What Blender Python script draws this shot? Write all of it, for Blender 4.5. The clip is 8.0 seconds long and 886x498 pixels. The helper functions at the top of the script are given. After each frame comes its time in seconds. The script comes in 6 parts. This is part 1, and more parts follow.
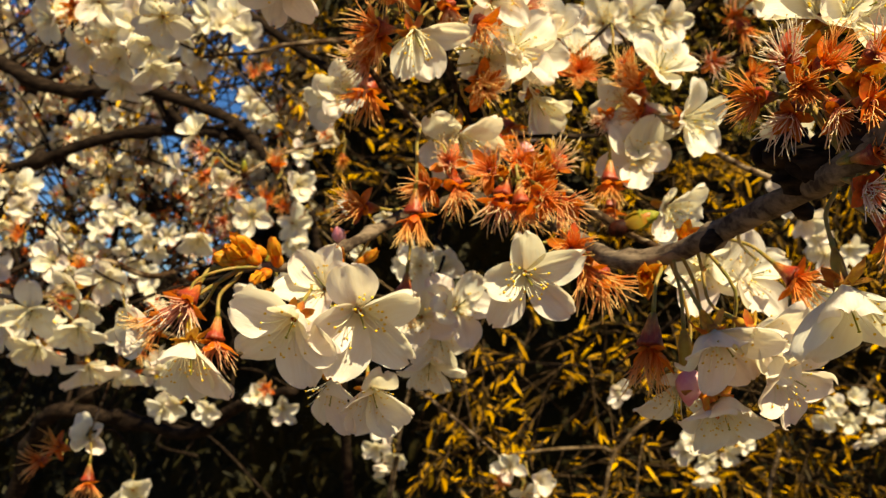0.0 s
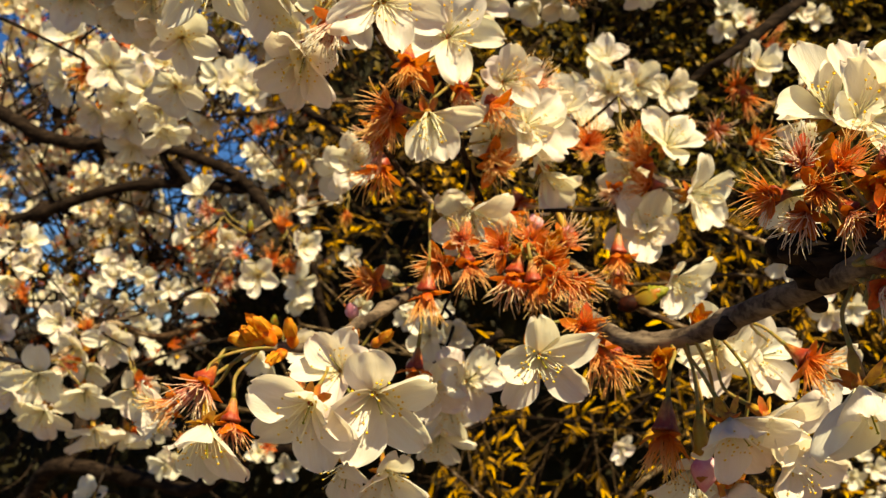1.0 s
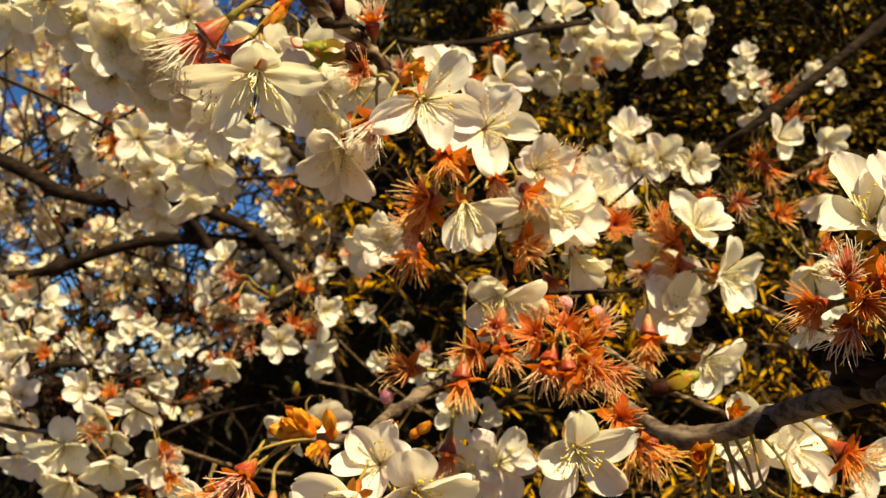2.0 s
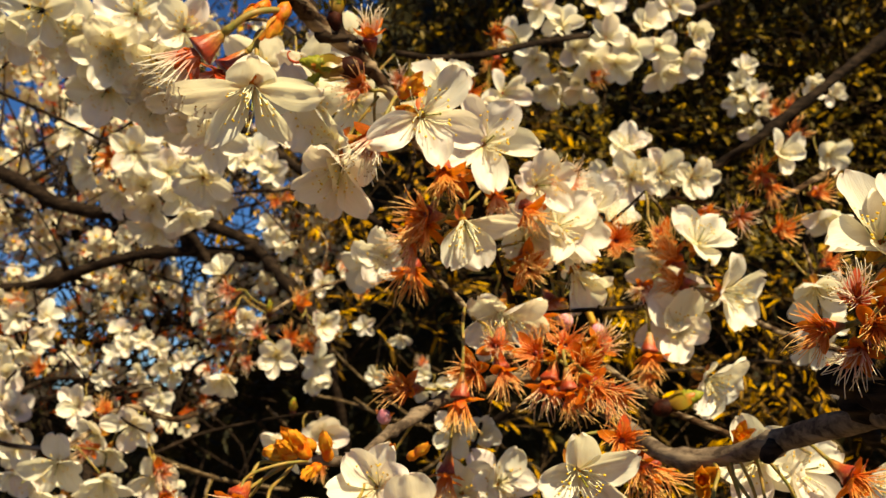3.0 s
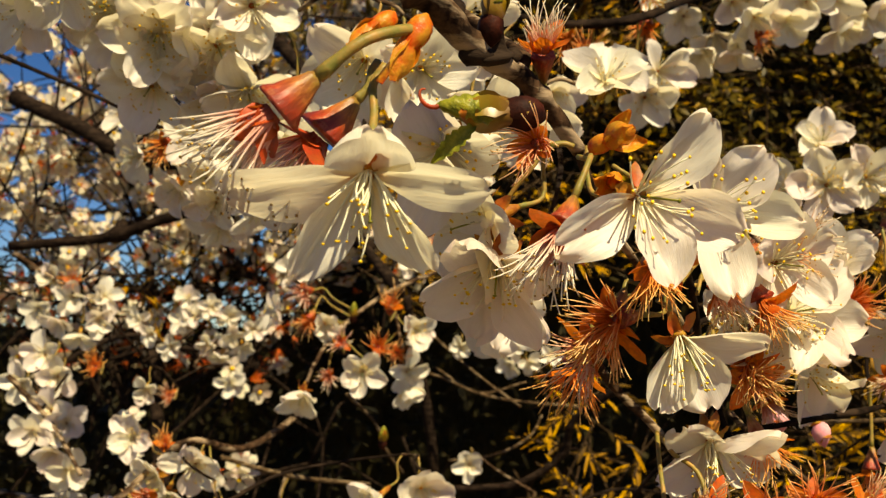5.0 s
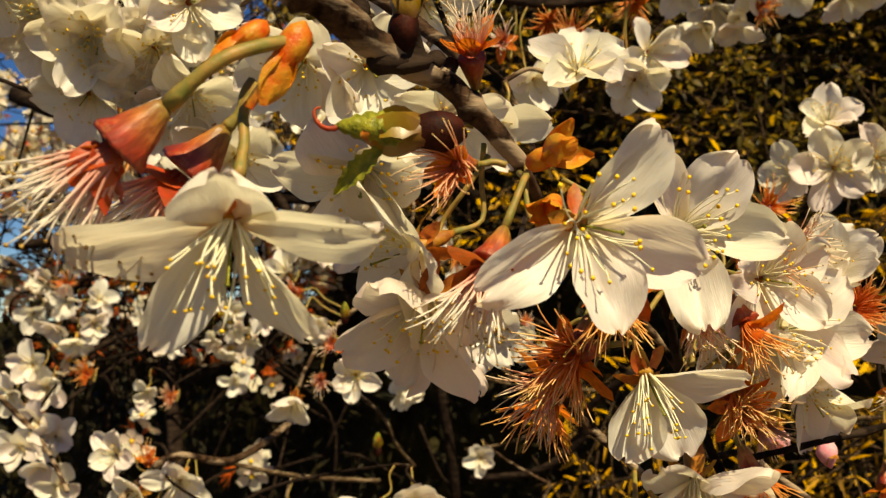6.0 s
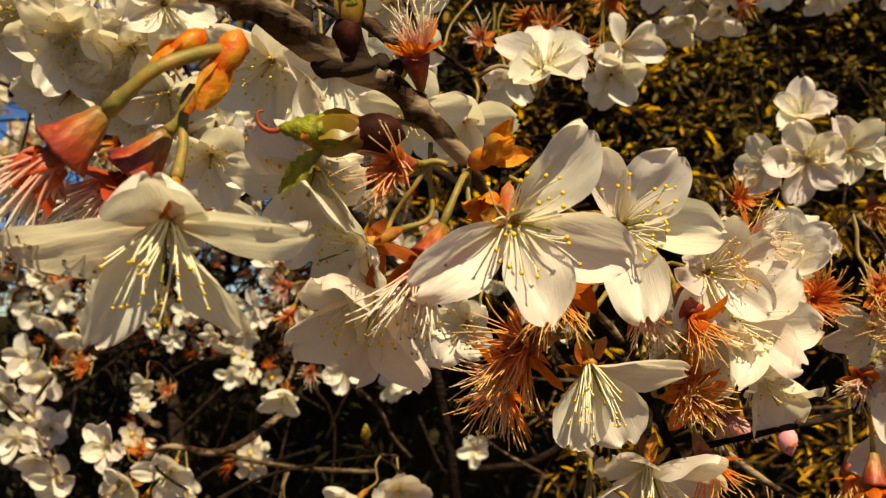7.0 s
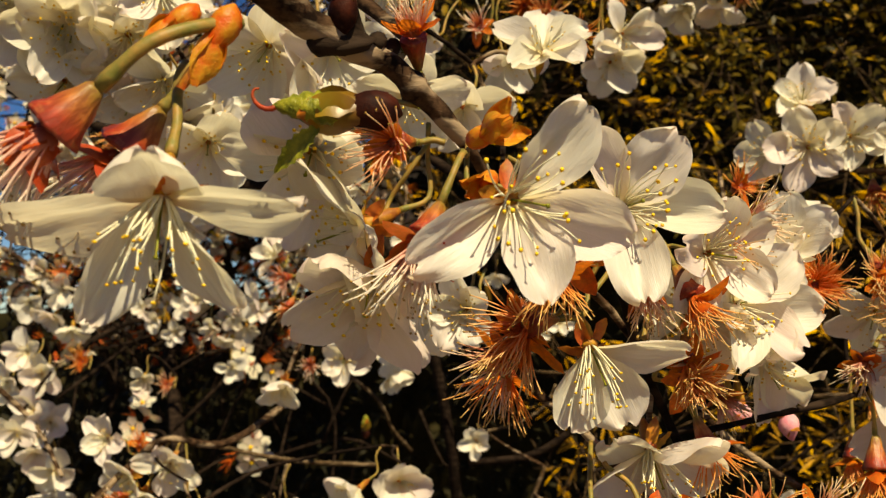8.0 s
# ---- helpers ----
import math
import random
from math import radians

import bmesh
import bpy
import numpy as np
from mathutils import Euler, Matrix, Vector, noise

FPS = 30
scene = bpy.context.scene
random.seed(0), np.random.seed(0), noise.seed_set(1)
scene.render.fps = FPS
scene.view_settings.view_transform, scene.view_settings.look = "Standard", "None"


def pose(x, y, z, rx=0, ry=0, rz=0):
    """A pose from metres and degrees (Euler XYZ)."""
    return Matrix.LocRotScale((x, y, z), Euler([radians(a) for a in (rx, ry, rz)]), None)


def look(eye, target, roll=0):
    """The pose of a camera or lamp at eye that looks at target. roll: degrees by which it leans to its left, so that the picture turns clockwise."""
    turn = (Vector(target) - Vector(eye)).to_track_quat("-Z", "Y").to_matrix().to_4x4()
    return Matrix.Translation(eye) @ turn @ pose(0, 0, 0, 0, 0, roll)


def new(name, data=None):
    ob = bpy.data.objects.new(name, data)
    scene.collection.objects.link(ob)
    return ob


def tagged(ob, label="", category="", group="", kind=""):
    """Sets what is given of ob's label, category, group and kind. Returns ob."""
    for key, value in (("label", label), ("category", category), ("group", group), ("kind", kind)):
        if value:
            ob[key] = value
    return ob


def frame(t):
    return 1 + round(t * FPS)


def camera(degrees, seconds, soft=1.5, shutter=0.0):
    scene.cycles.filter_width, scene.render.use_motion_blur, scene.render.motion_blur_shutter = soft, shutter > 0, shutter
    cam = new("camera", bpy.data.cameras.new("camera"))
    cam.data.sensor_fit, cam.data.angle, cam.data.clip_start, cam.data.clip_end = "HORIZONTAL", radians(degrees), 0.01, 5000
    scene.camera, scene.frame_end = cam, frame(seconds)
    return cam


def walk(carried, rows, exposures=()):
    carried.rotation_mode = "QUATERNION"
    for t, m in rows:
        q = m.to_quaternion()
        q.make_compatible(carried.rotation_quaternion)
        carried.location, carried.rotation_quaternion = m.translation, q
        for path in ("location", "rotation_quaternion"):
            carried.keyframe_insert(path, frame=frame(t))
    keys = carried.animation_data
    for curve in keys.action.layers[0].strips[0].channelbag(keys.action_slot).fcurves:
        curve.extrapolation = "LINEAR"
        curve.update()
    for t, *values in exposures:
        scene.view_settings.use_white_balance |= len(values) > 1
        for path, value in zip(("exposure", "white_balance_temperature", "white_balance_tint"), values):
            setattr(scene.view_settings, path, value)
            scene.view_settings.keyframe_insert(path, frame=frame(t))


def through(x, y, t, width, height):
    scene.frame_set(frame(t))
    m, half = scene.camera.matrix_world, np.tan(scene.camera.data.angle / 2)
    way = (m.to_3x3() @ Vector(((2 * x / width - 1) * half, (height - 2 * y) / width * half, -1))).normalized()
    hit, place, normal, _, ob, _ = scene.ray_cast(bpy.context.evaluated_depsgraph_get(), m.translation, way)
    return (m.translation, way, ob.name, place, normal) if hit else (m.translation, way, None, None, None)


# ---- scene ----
cam = camera(48.9, 8.0, soft=1.3)
cam.data.dof.use_dof, cam.data.dof.focus_distance, cam.data.dof.aperture_fstop = True, 0.225, 43.0
PATH = [
    (0, (0.002, 0.001, 1.603), (-0.003, 1.994, 1.773), -0.4),
    (0.5, (-0.007, -0.004, 1.61), (-0.018, 1.982, 1.84), -0.5),
    (1, (-0.004, -0.004, 1.616), (-0.003, 1.979, 1.875), -0.3),
    (1.5, (-0.009, -0.005, 1.626), (-0.005, 1.973, 1.921), -0.4),
    (1.7, (-0.015, -0.011, 1.63), (-0.029, 1.963, 1.951), -0.2),
    (3, (-0.015, -0.005, 1.636), (-0.026, 1.96, 2.008), -0.1),
    (3.5, (-0.025, 0.03, 1.655), (-0.054, 2.004, 1.975), 0.1),
    (4, (-0.046, 0.077, 1.696), (-0.108, 2.053, 1.996), 1.2),
    (4.5, (-0.049, 0.108, 1.708), (-0.183, 2.093, 1.915), 1.2),
    (4.7, (-0.051, 0.109, 1.708), (-0.193, 2.093, 1.92), 1.3),
    (5.8, (-0.036, 0.141, 1.725), (-0.225, 2.125, 1.895), -0.6),
    (6, (-0.031, 0.145, 1.726), (-0.23, 2.128, 1.885), -0.9),
    (6.5, (-0.02, 0.14, 1.729), (-0.222, 2.124, 1.885), -1.2),
    (7, (-0.018, 0.139, 1.726), (-0.23, 2.122, 1.869), -1.2),
    (7.5, (-0.018, 0.141, 1.725), (-0.228, 2.126, 1.862), -1.2),
    (8, (-0.018, 0.141, 1.723), (-0.23, 2.125, 1.857), -1.5),
]
walk(cam, [(t, look(eye, target, roll)) for t, eye, target, roll in PATH],
     exposures=[(0.0, 1.08, 8400, -2), (3.5, 1.05, 8350, 0), (6.0, 0.66, 8200, 2), (8.0, 0.62, 8100, 2)])

# ---- light ----
SUN_FROM = Vector((0.34, -0.54, 0.77)).normalized()
world = bpy.data.worlds.new("sky")
scene.world = world
world.use_nodes = True
wn = world.node_tree
sky = wn.nodes.new("ShaderNodeTexSky")
sky.sky_type = "NISHITA"
sky.sun_disc = False
sky.sun_elevation = math.asin(SUN_FROM.z)
sky.sun_rotation = math.atan2(SUN_FROM.x, SUN_FROM.y)
sky.altitude = 2500
sky.air_density = 1.0
sky.dust_density = 0.0
sky.ozone_density = 5.0
deep = wn.nodes.new("ShaderNodeHueSaturation")
deep.inputs["Hue"].default_value = 0.513
deep.inputs["Saturation"].default_value = 1.25
wn.links.new(sky.outputs[0], deep.inputs["Color"])
wn.links.new(deep.outputs[0], wn.nodes["Background"].inputs[0])
wn.nodes["Background"].inputs[1].default_value = 0.054
sun_data = bpy.data.lights.new("sun", "SUN")
sun_data.energy = 5.0
sun_data.angle = radians(0.55)
sun_data.color = (1.0, 0.90, 0.70)
sun = new("sun", sun_data)
sun.matrix_world = look(SUN_FROM * 20, (0, 0, 0))


# ---- materials ----
def material(name, build):
    m = bpy.data.materials.new(name)
    m.use_nodes = True
    nt = m.node_tree
    nt.nodes.clear()
    out = nt.nodes.new("ShaderNodeOutputMaterial")
    nt.links.new(build(nt), out.inputs["Surface"])
    return m


def node(nt, kind, **values):
    n = nt.nodes.new("ShaderNode" + kind)
    for key, value in values.items():
        n.inputs[key.replace("_", " ")].default_value = value
    return n


def grain(nt, scale, stretch=(1, 1, 1), detail=4.0, space="Object"):
    """Noise at a real-world scale; returns its factor."""
    co = nt.nodes.new("ShaderNodeTexCoord")
    mp = node(nt, "Mapping")
    mp.inputs["Scale"].default_value = stretch
    nz = node(nt, "TexNoise", Scale=scale, Detail=detail, Roughness=0.6)
    nt.links.new(co.outputs[space], mp.inputs[0])
    nt.links.new(mp.outputs[0], nz.inputs["Vector"])
    return nz.outputs["Fac"]


def ramp(nt, fac, *stops):
    r = nt.nodes.new("ShaderNodeValToRGB")
    els = r.color_ramp.elements
    while len(els) < len(stops):
        els.new(0.5)
    for e, (p, c) in zip(els, stops):
        e.position, e.color = p, (*c, 1)
    nt.links.new(fac, r.inputs[0])
    return r.outputs[0]


def mix(nt, fac, a, b, mode="MIX"):
    m = nt.nodes.new("ShaderNodeMix")
    m.data_type, m.blend_type = "RGBA", mode
    for sock, v in ((0, fac), (6, a), (7, b)):
        if isinstance(v, bpy.types.NodeSocket):
            nt.links.new(v, m.inputs[sock])
        else:
            m.inputs[sock].default_value = v if sock == 0 else (*v, 1)
    return m.outputs[2]


def bump(nt, fac, strength, distance):
    b = node(nt, "Bump", Strength=strength, Distance=distance)
    nt.links.new(fac, b.inputs["Height"])
    return b.outputs[0]


def leafy(nt, colour, through, share, rough=0.5, normal=None, spec=0.3):
    """A thin sheet: a slightly glossy face mixed with light that shines through."""
    p = node(nt, "BsdfPrincipled", Roughness=rough)
    p.inputs["Specular IOR Level"].default_value = spec
    tr = node(nt, "BsdfTranslucent")
    for value, sock in ((colour, p.inputs["Base Color"]), (through, tr.inputs["Color"])):
        if isinstance(value, bpy.types.NodeSocket):
            nt.links.new(value, sock)
        else:
            sock.default_value = (*value, 1)
    if normal:
        nt.links.new(normal, p.inputs["Normal"])
        nt.links.new(normal, tr.inputs["Normal"])
    mx = node(nt, "MixShader")
    mx.inputs[0].default_value = share
    nt.links.new(p.outputs[0], mx.inputs[1])
    nt.links.new(tr.outputs[0], mx.inputs[2])
    return mx.outputs[0]


def petal_shader(nt, pink=0.0):
    vein = grain(nt, 1.0, (1500, 110, 400), 3.0)
    blotch = grain(nt, 160.0)
    co = nt.nodes.new("ShaderNodeTexCoord")
    sep = nt.nodes.new("ShaderNodeSeparateXYZ")
    nt.links.new(co.outputs["Object"], sep.inputs[0])
    along = node(nt, "MapRange")
    along.inputs["From Max"].default_value = 0.020
    nt.links.new(sep.outputs["Y"], along.inputs["Value"])
    info = nt.nodes.new("ShaderNodeObjectInfo")
    tone = ramp(nt, info.outputs["Random"], (0.0, (0.80, 0.77, 0.66)), (0.5, (0.82, 0.785, 0.715)), (0.8, (0.82, 0.75, 0.71)), (1.0, (0.80, 0.67, 0.66)))
    tone = mix(nt, pink, tone, (0.86, 0.58, 0.55))
    base = mix(nt, ramp(nt, along.outputs[0], (0.0, (0.85,) * 3), (0.34, (0.0,) * 3), (1.0, (0.0,) * 3)), tone, (0.76, 0.62, 0.24))
    edge = ramp(nt, along.outputs[0], (0.80, (0.0,) * 3), (0.97, (0.25,) * 3), (1.0, (0.6,) * 3))
    base = mix(nt, edge, base, (0.80, 0.60, 0.54))
    base = mix(nt, ramp(nt, vein, (0.38, (0.26,) * 3), (0.58, (0.0,) * 3)), base, (0.70, 0.60, 0.46))
    base = mix(nt, ramp(nt, blotch, (0.52, (0.0,) * 3), (0.75, (0.35,) * 3)), base, (0.84, 0.76, 0.58))
    relief = mix(nt, 0.45, vein, grain(nt, 420.0, (1, 0.45, 1), 2.0))
    return leafy(nt, base, mix(nt, 0.5, base, (0.97, 0.86, 0.52)), 0.44, 0.42, bump(nt, relief, 0.5, 0.0007), 0.35)


def far_petal_shader(nt):
    rnd = nt.nodes.new("ShaderNodeNewGeometry")
    tone = ramp(nt, rnd.outputs["Random Per Island"], (0.0, (0.62, 0.56, 0.41)), (0.6, (0.72, 0.66, 0.53)), (1.0, (0.66, 0.49, 0.40)))
    base = mix(nt, ramp(nt, grain(nt, 220.0), (0.5, (0.0,) * 3), (0.75, (0.4,) * 3)), tone, (0.70, 0.58, 0.40))
    return leafy(nt, base, mix(nt, 0.5, base, (0.80, 0.62, 0.28)), 0.3, 0.6)


def red_shader(lo, hi, blotch=(0.60, 0.28, 0.06), share=0.30):
    def build(nt):
        info = nt.nodes.new("ShaderNodeObjectInfo")
        spots = grain(nt, 420.0, (1, 1, 1), 5.0)
        base = ramp(nt, info.outputs["Random"], (0.0, lo), (1.0, hi))
        base = mix(nt, ramp(nt, spots, (0.40, (0.7,) * 3), (0.62, (0.0,) * 3)), base, (0.20, 0.035, 0.012))
        base = mix(nt, ramp(nt, grain(nt, 130.0), (0.45, (0.0,) * 3), (0.68, (0.45,) * 3)), base, blotch)
        return leafy(nt, base, mix(nt, 0.5, base, (0.95, 0.27, 0.03)), share, 0.5, bump(nt, spots, 0.5, 0.0006))
    return build


def plain_shader(a, b, scale, share, rough=0.5, depth=0.0004, spec=0.3):
    def build(nt):
        g = grain(nt, scale, (1, 1, 1), 5.0)
        base = ramp(nt, g, (0.36, a), (0.62, b))
        return leafy(nt, base, base, share, rough, bump(nt, g, 0.4, depth), spec)
    return build


def bark_shader(dark, pale, patch):
    def build(nt):
        fine = grain(nt, 260.0, (1, 1, 1), 8.0)
        rings = grain(nt, 90.0, (0.6, 0.6, 2.2), 6.0)
        base = ramp(nt, fine, (0.38, dark), (0.62, pale))
        base = mix(nt, ramp(nt, rings, (0.49, (0.0,) * 3), (0.60, (0.8,) * 3)), base, patch)
        p = node(nt, "BsdfPrincipled", Roughness=0.85)
        p.inputs["Specular IOR Level"].default_value = 0.05
        nt.links.new(base, p.inputs["Base Color"])
        nt.links.new(bump(nt, rings, 0.8, 0.0013), p.inputs["Normal"])
        return p.outputs[0]
    return build


def island_leaf(stops, share, rough):
    def build(nt):
        geo = nt.nodes.new("ShaderNodeNewGeometry")
        base = ramp(nt, geo.outputs["Random Per Island"], *stops)
        base = mix(nt, ramp(nt, grain(nt, 150.0), (0.45, (0.0,) * 3), (0.75, (0.6,) * 3)), base, (0.05, 0.03, 0.006))
        return leafy(nt, base, base, share, rough, None, 0.12)
    return build


def brush_shader(nt, all_pale=False):
    co = nt.nodes.new("ShaderNodeTexCoord")
    sep = nt.nodes.new("ShaderNodeSeparateXYZ")
    nt.links.new(co.outputs["Object"], sep.inputs[0])
    along = node(nt, "MapRange")
    along.inputs["From Max"].default_value = 0.014
    nt.links.new(sep.outputs["Z"], along.inputs["Value"])
    info = nt.nodes.new("ShaderNodeObjectInfo")
    warm = ramp(nt, along.outputs[0], (0.0, (0.78, 0.12, 0.012)), (0.5, (0.88, 0.40, 0.09)), (1.0, (0.92, 0.72, 0.34)))
    pale = ramp(nt, along.outputs[0], (0.0, (0.60, 0.10, 0.04)), (0.30, (0.80, 0.42, 0.32)), (0.65, (0.90, 0.82, 0.70)))
    base = pale if all_pale else mix(nt, ramp(nt, info.outputs["Random"], (0.0, (0.0,) * 3), (0.7, (0.2,) * 3), (1.0, (1.0,) * 3)), warm, pale)
    return leafy(nt, base, base, 0.42)


def bract_shader(nt):
    co = nt.nodes.new("ShaderNodeTexCoord")
    sep = nt.nodes.new("ShaderNodeSeparateXYZ")
    nt.links.new(co.outputs["Object"], sep.inputs[0])
    along = node(nt, "MapRange")
    along.inputs["From Max"].default_value = 0.0105
    nt.links.new(sep.outputs["Y"], along.inputs["Value"])
    base = ramp(nt, along.outputs[0], (0.0, (0.10, 0.04, 0.01)), (0.22, (0.17, 0.085, 0.008)), (0.6, (0.24, 0.15, 0.010)), (0.95, (0.46, 0.10, 0.010)))
    spots = grain(nt, 500.0)
    base = mix(nt, ramp(nt, spots, (0.5, (0.0,) * 3), (0.7, (0.5,) * 3)), base, (0.20, 0.16, 0.02))
    return leafy(nt, base, base, 0.12, 0.35, bump(nt, spots, 0.2, 0.0004), 0.35)


def bell_shader(nt):
    co = nt.nodes.new("ShaderNodeTexCoord")
    sep = nt.nodes.new("ShaderNodeSeparateXYZ")
    nt.links.new(co.outputs["Object"], sep.inputs[0])
    along = node(nt, "MapRange")
    along.inputs["From Min"].default_value = -0.0086
    along.inputs["From Max"].default_value = 0.0
    nt.links.new(sep.outputs["Z"], along.inputs["Value"])
    ribs = grain(nt, 1.0, (1300, 1300, 160), 4.0)
    base = ramp(nt, along.outputs[0], (0.0, (0.24, 0.19, 0.03)), (0.35, (0.46, 0.16, 0.03)), (0.75, (0.40, 0.045, 0.014)), (1.0, (0.26, 0.02, 0.010)))
    base = mix(nt, ramp(nt, ribs, (0.42, (0.6,) * 3), (0.62, (0.0,) * 3)), base, (0.16, 0.03, 0.012))
    base = mix(nt, ramp(nt, grain(nt, 380.0), (0.52, (0.0,) * 3), (0.7, (0.5,) * 3)), base, (0.62, 0.26, 0.08))
    return leafy(nt, base, base, 0.12, 0.42, bump(nt, ribs, 0.5, 0.0006), 0.4)


PETAL = material("petal", petal_shader)
BRACT = material("bract", bract_shader)
BELL_SKIN = material("calyx_bell", bell_shader)
PETAL_PINK = material("pink_petal", lambda nt: petal_shader(nt, 0.35))
PETAL_FAR = material("far_petal", far_petal_shader)
SEPAL = material("red_sepal", red_shader((0.62, 0.060, 0.008), (0.84, 0.21, 0.010), (0.76, 0.30, 0.02), 0.38))
CUP_SKIN = material("calyx_cup", red_shader((0.42, 0.07, 0.012), (0.52, 0.30, 0.03), (0.44, 0.36, 0.04), 0.22))
CALYX = material("calyx", red_shader((0.42, 0.030, 0.012), (0.60, 0.070, 0.018), (0.56, 0.20, 0.03), 0.3))
FILAMENT = material("filament", plain_shader((0.80, 0.74, 0.52), (0.86, 0.82, 0.66), 300.0, 0.3))
FILAMENT_PINK = material("pink_filament", brush_shader)
FILAMENT_PALE = material("pale_filament", lambda nt: brush_shader(nt, True))
ANTHER = material("anther", plain_shader((0.66, 0.36, 0.015), (0.84, 0.56, 0.03), 900.0, 0.05))
ANTHER_DRY = material("dry_anther", plain_shader((0.28, 0.14, 0.03), (0.48, 0.30, 0.06), 900.0, 0.05))
STALK = material("green_stalk", plain_shader((0.16, 0.15, 0.03), (0.36, 0.20, 0.05), 260.0, 0.12, 0.5, 0.0008))
LEAF_GREEN = material("young_leaf", plain_shader((0.10, 0.12, 0.012), (0.34, 0.31, 0.03), 330.0, 0.2, 0.4, 0.003))
SCALE_ORANGE = material("bud_scale", plain_shader((0.62, 0.08, 0.008), (0.60, 0.31, 0.03), 230.0, 0.25, 0.4, 0.0025))
SCALE_DARK = material("dark_scale", plain_shader((0.012, 0.003, 0.002), (0.045, 0.009, 0.004), 260.0, 0.02, 0.6, 0.0012, 0.08))
PINK = material("pink_bud", plain_shader((0.74, 0.24, 0.32), (0.84, 0.50, 0.52), 200.0, 0.25))
BARK = material("grey_brown_bark", bark_shader((0.010, 0.005, 0.003), (0.075, 0.040, 0.022), (0.32, 0.23, 0.15)))
BARK_GREY = material("smooth_grey_bark", bark_shader((0.045, 0.030, 0.022), (0.15, 0.105, 0.075), (0.22, 0.16, 0.115)))
# Near-black bark: shade on backlit boughs is put into the base colour.
BARK_SHADED = material("shaded_bark", bark_shader((0.005, 0.003, 0.002), (0.017, 0.010, 0.007), (0.034, 0.021, 0.014)))
TWIG = material("pale_twig", bark_shader((0.03, 0.018, 0.01), (0.10, 0.062, 0.032), (0.20, 0.14, 0.085)))
SHRUB_TWIG = material("shrub_twig", bark_shader((0.012, 0.007, 0.004), (0.045, 0.026, 0.012), (0.09, 0.055, 0.03)))
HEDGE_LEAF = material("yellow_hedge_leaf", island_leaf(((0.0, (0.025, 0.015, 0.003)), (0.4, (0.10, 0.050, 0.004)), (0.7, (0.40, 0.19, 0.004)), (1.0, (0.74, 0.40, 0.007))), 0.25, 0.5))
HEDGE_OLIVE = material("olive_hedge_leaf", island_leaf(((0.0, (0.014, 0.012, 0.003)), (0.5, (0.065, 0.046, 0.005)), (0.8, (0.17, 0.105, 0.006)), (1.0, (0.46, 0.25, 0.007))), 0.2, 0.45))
# Near-black leaf colour: the shrub's deep inner shade is painted in.
HEDGE_SHADED = material("shaded_hedge_leaf", island_leaf(((0.0, (0.005, 0.005, 0.002)), (0.8, (0.012, 0.011, 0.003)), (1.0, (0.022, 0.017, 0.004))), 0.1, 0.6))
SOIL = material("soil_and_leaf_litter", plain_shader((0.06, 0.042, 0.024), (0.12, 0.085, 0.048), 3.0, 0.0, 0.9, 0.02))


# ---- shape helpers ----
def mesh_of(bm, *mats, smooth=True):
    me = bpy.data.meshes.new("mesh")
    bm.to_mesh(me)
    bm.free()
    for m in mats:
        me.materials.append(m)
    if smooth:
        me.polygons.foreach_set("use_smooth", [True] * len(me.polygons))
    return me


def part(name, me, parent, m=None, label=""):
    ob = new(name, me)
    ob.parent = parent
    if m is not None:
        ob.matrix_local = m
    return tagged(ob, label)


def spline(points, steps):
    """A smooth line through the points (Catmull-Rom)."""
    pts = [Vector(p) for p in points]
    pts = [2 * pts[0] - pts[1], *pts, 2 * pts[-1] - pts[-2]]
    line = []
    for a, b, c, d in zip(pts, pts[1:], pts[2:], pts[3:]):
        for k in range(steps):
            u = k / steps
            line.append(0.5 * (2 * b + (c - a) * u + (2 * a - 5 * b + 4 * c - d) * u * u + (3 * b - a - 3 * c + d) * u ** 3))
    line.append(pts[-2])
    return line


def tube(bm, line, radii, sides=6, slot=0, rough=0.0):
    rings = []
    side = Vector((0.31, 0.17, 0.93))
    for k, p in enumerate(line):
        ahead = (line[min(k + 1, len(line) - 1)] - line[max(k - 1, 0)]).normalized()
        u = (side - ahead * side.dot(ahead)).normalized()
        side, v = u, ahead.cross(u)
        ring = []
        for n in range(sides):
            a = 2 * math.pi * n / sides
            r = radii[k] * (1 + rough * noise.noise(p * 190 + Vector((n * 1.7, 0, 0))))
            ring.append(bm.verts.new(p + r * (math.cos(a) * u + math.sin(a) * v)))
        rings.append(ring)
    for a, b in zip(rings, rings[1:]):
        for n in range(sides):
            bm.faces.new((a[n], a[(n + 1) % sides], b[(n + 1) % sides], b[n])).material_index = slot
    bm.faces.new(rings[0][::-1]).material_index = slot
    bm.faces.new(rings[-1]).material_index = slot


def blob(bm, at, r, slot=0, flat=1.0):
    """A tiny six-sided grain."""
    top, low = bm.verts.new(at + Vector((0, 0, r * flat))), bm.verts.new(at - Vector((0, 0, r * flat)))
    ring = [bm.verts.new(at + Vector((r * math.cos(a), r * math.sin(a), 0))) for a in (0, 1.26, 2.51, 3.77, 5.03)]
    for n in range(5):
        bm.faces.new((ring[n], ring[(n + 1) % 5], top)).material_index = slot
        bm.faces.new((ring[(n + 1) % 5], ring[n], low)).material_index = slot


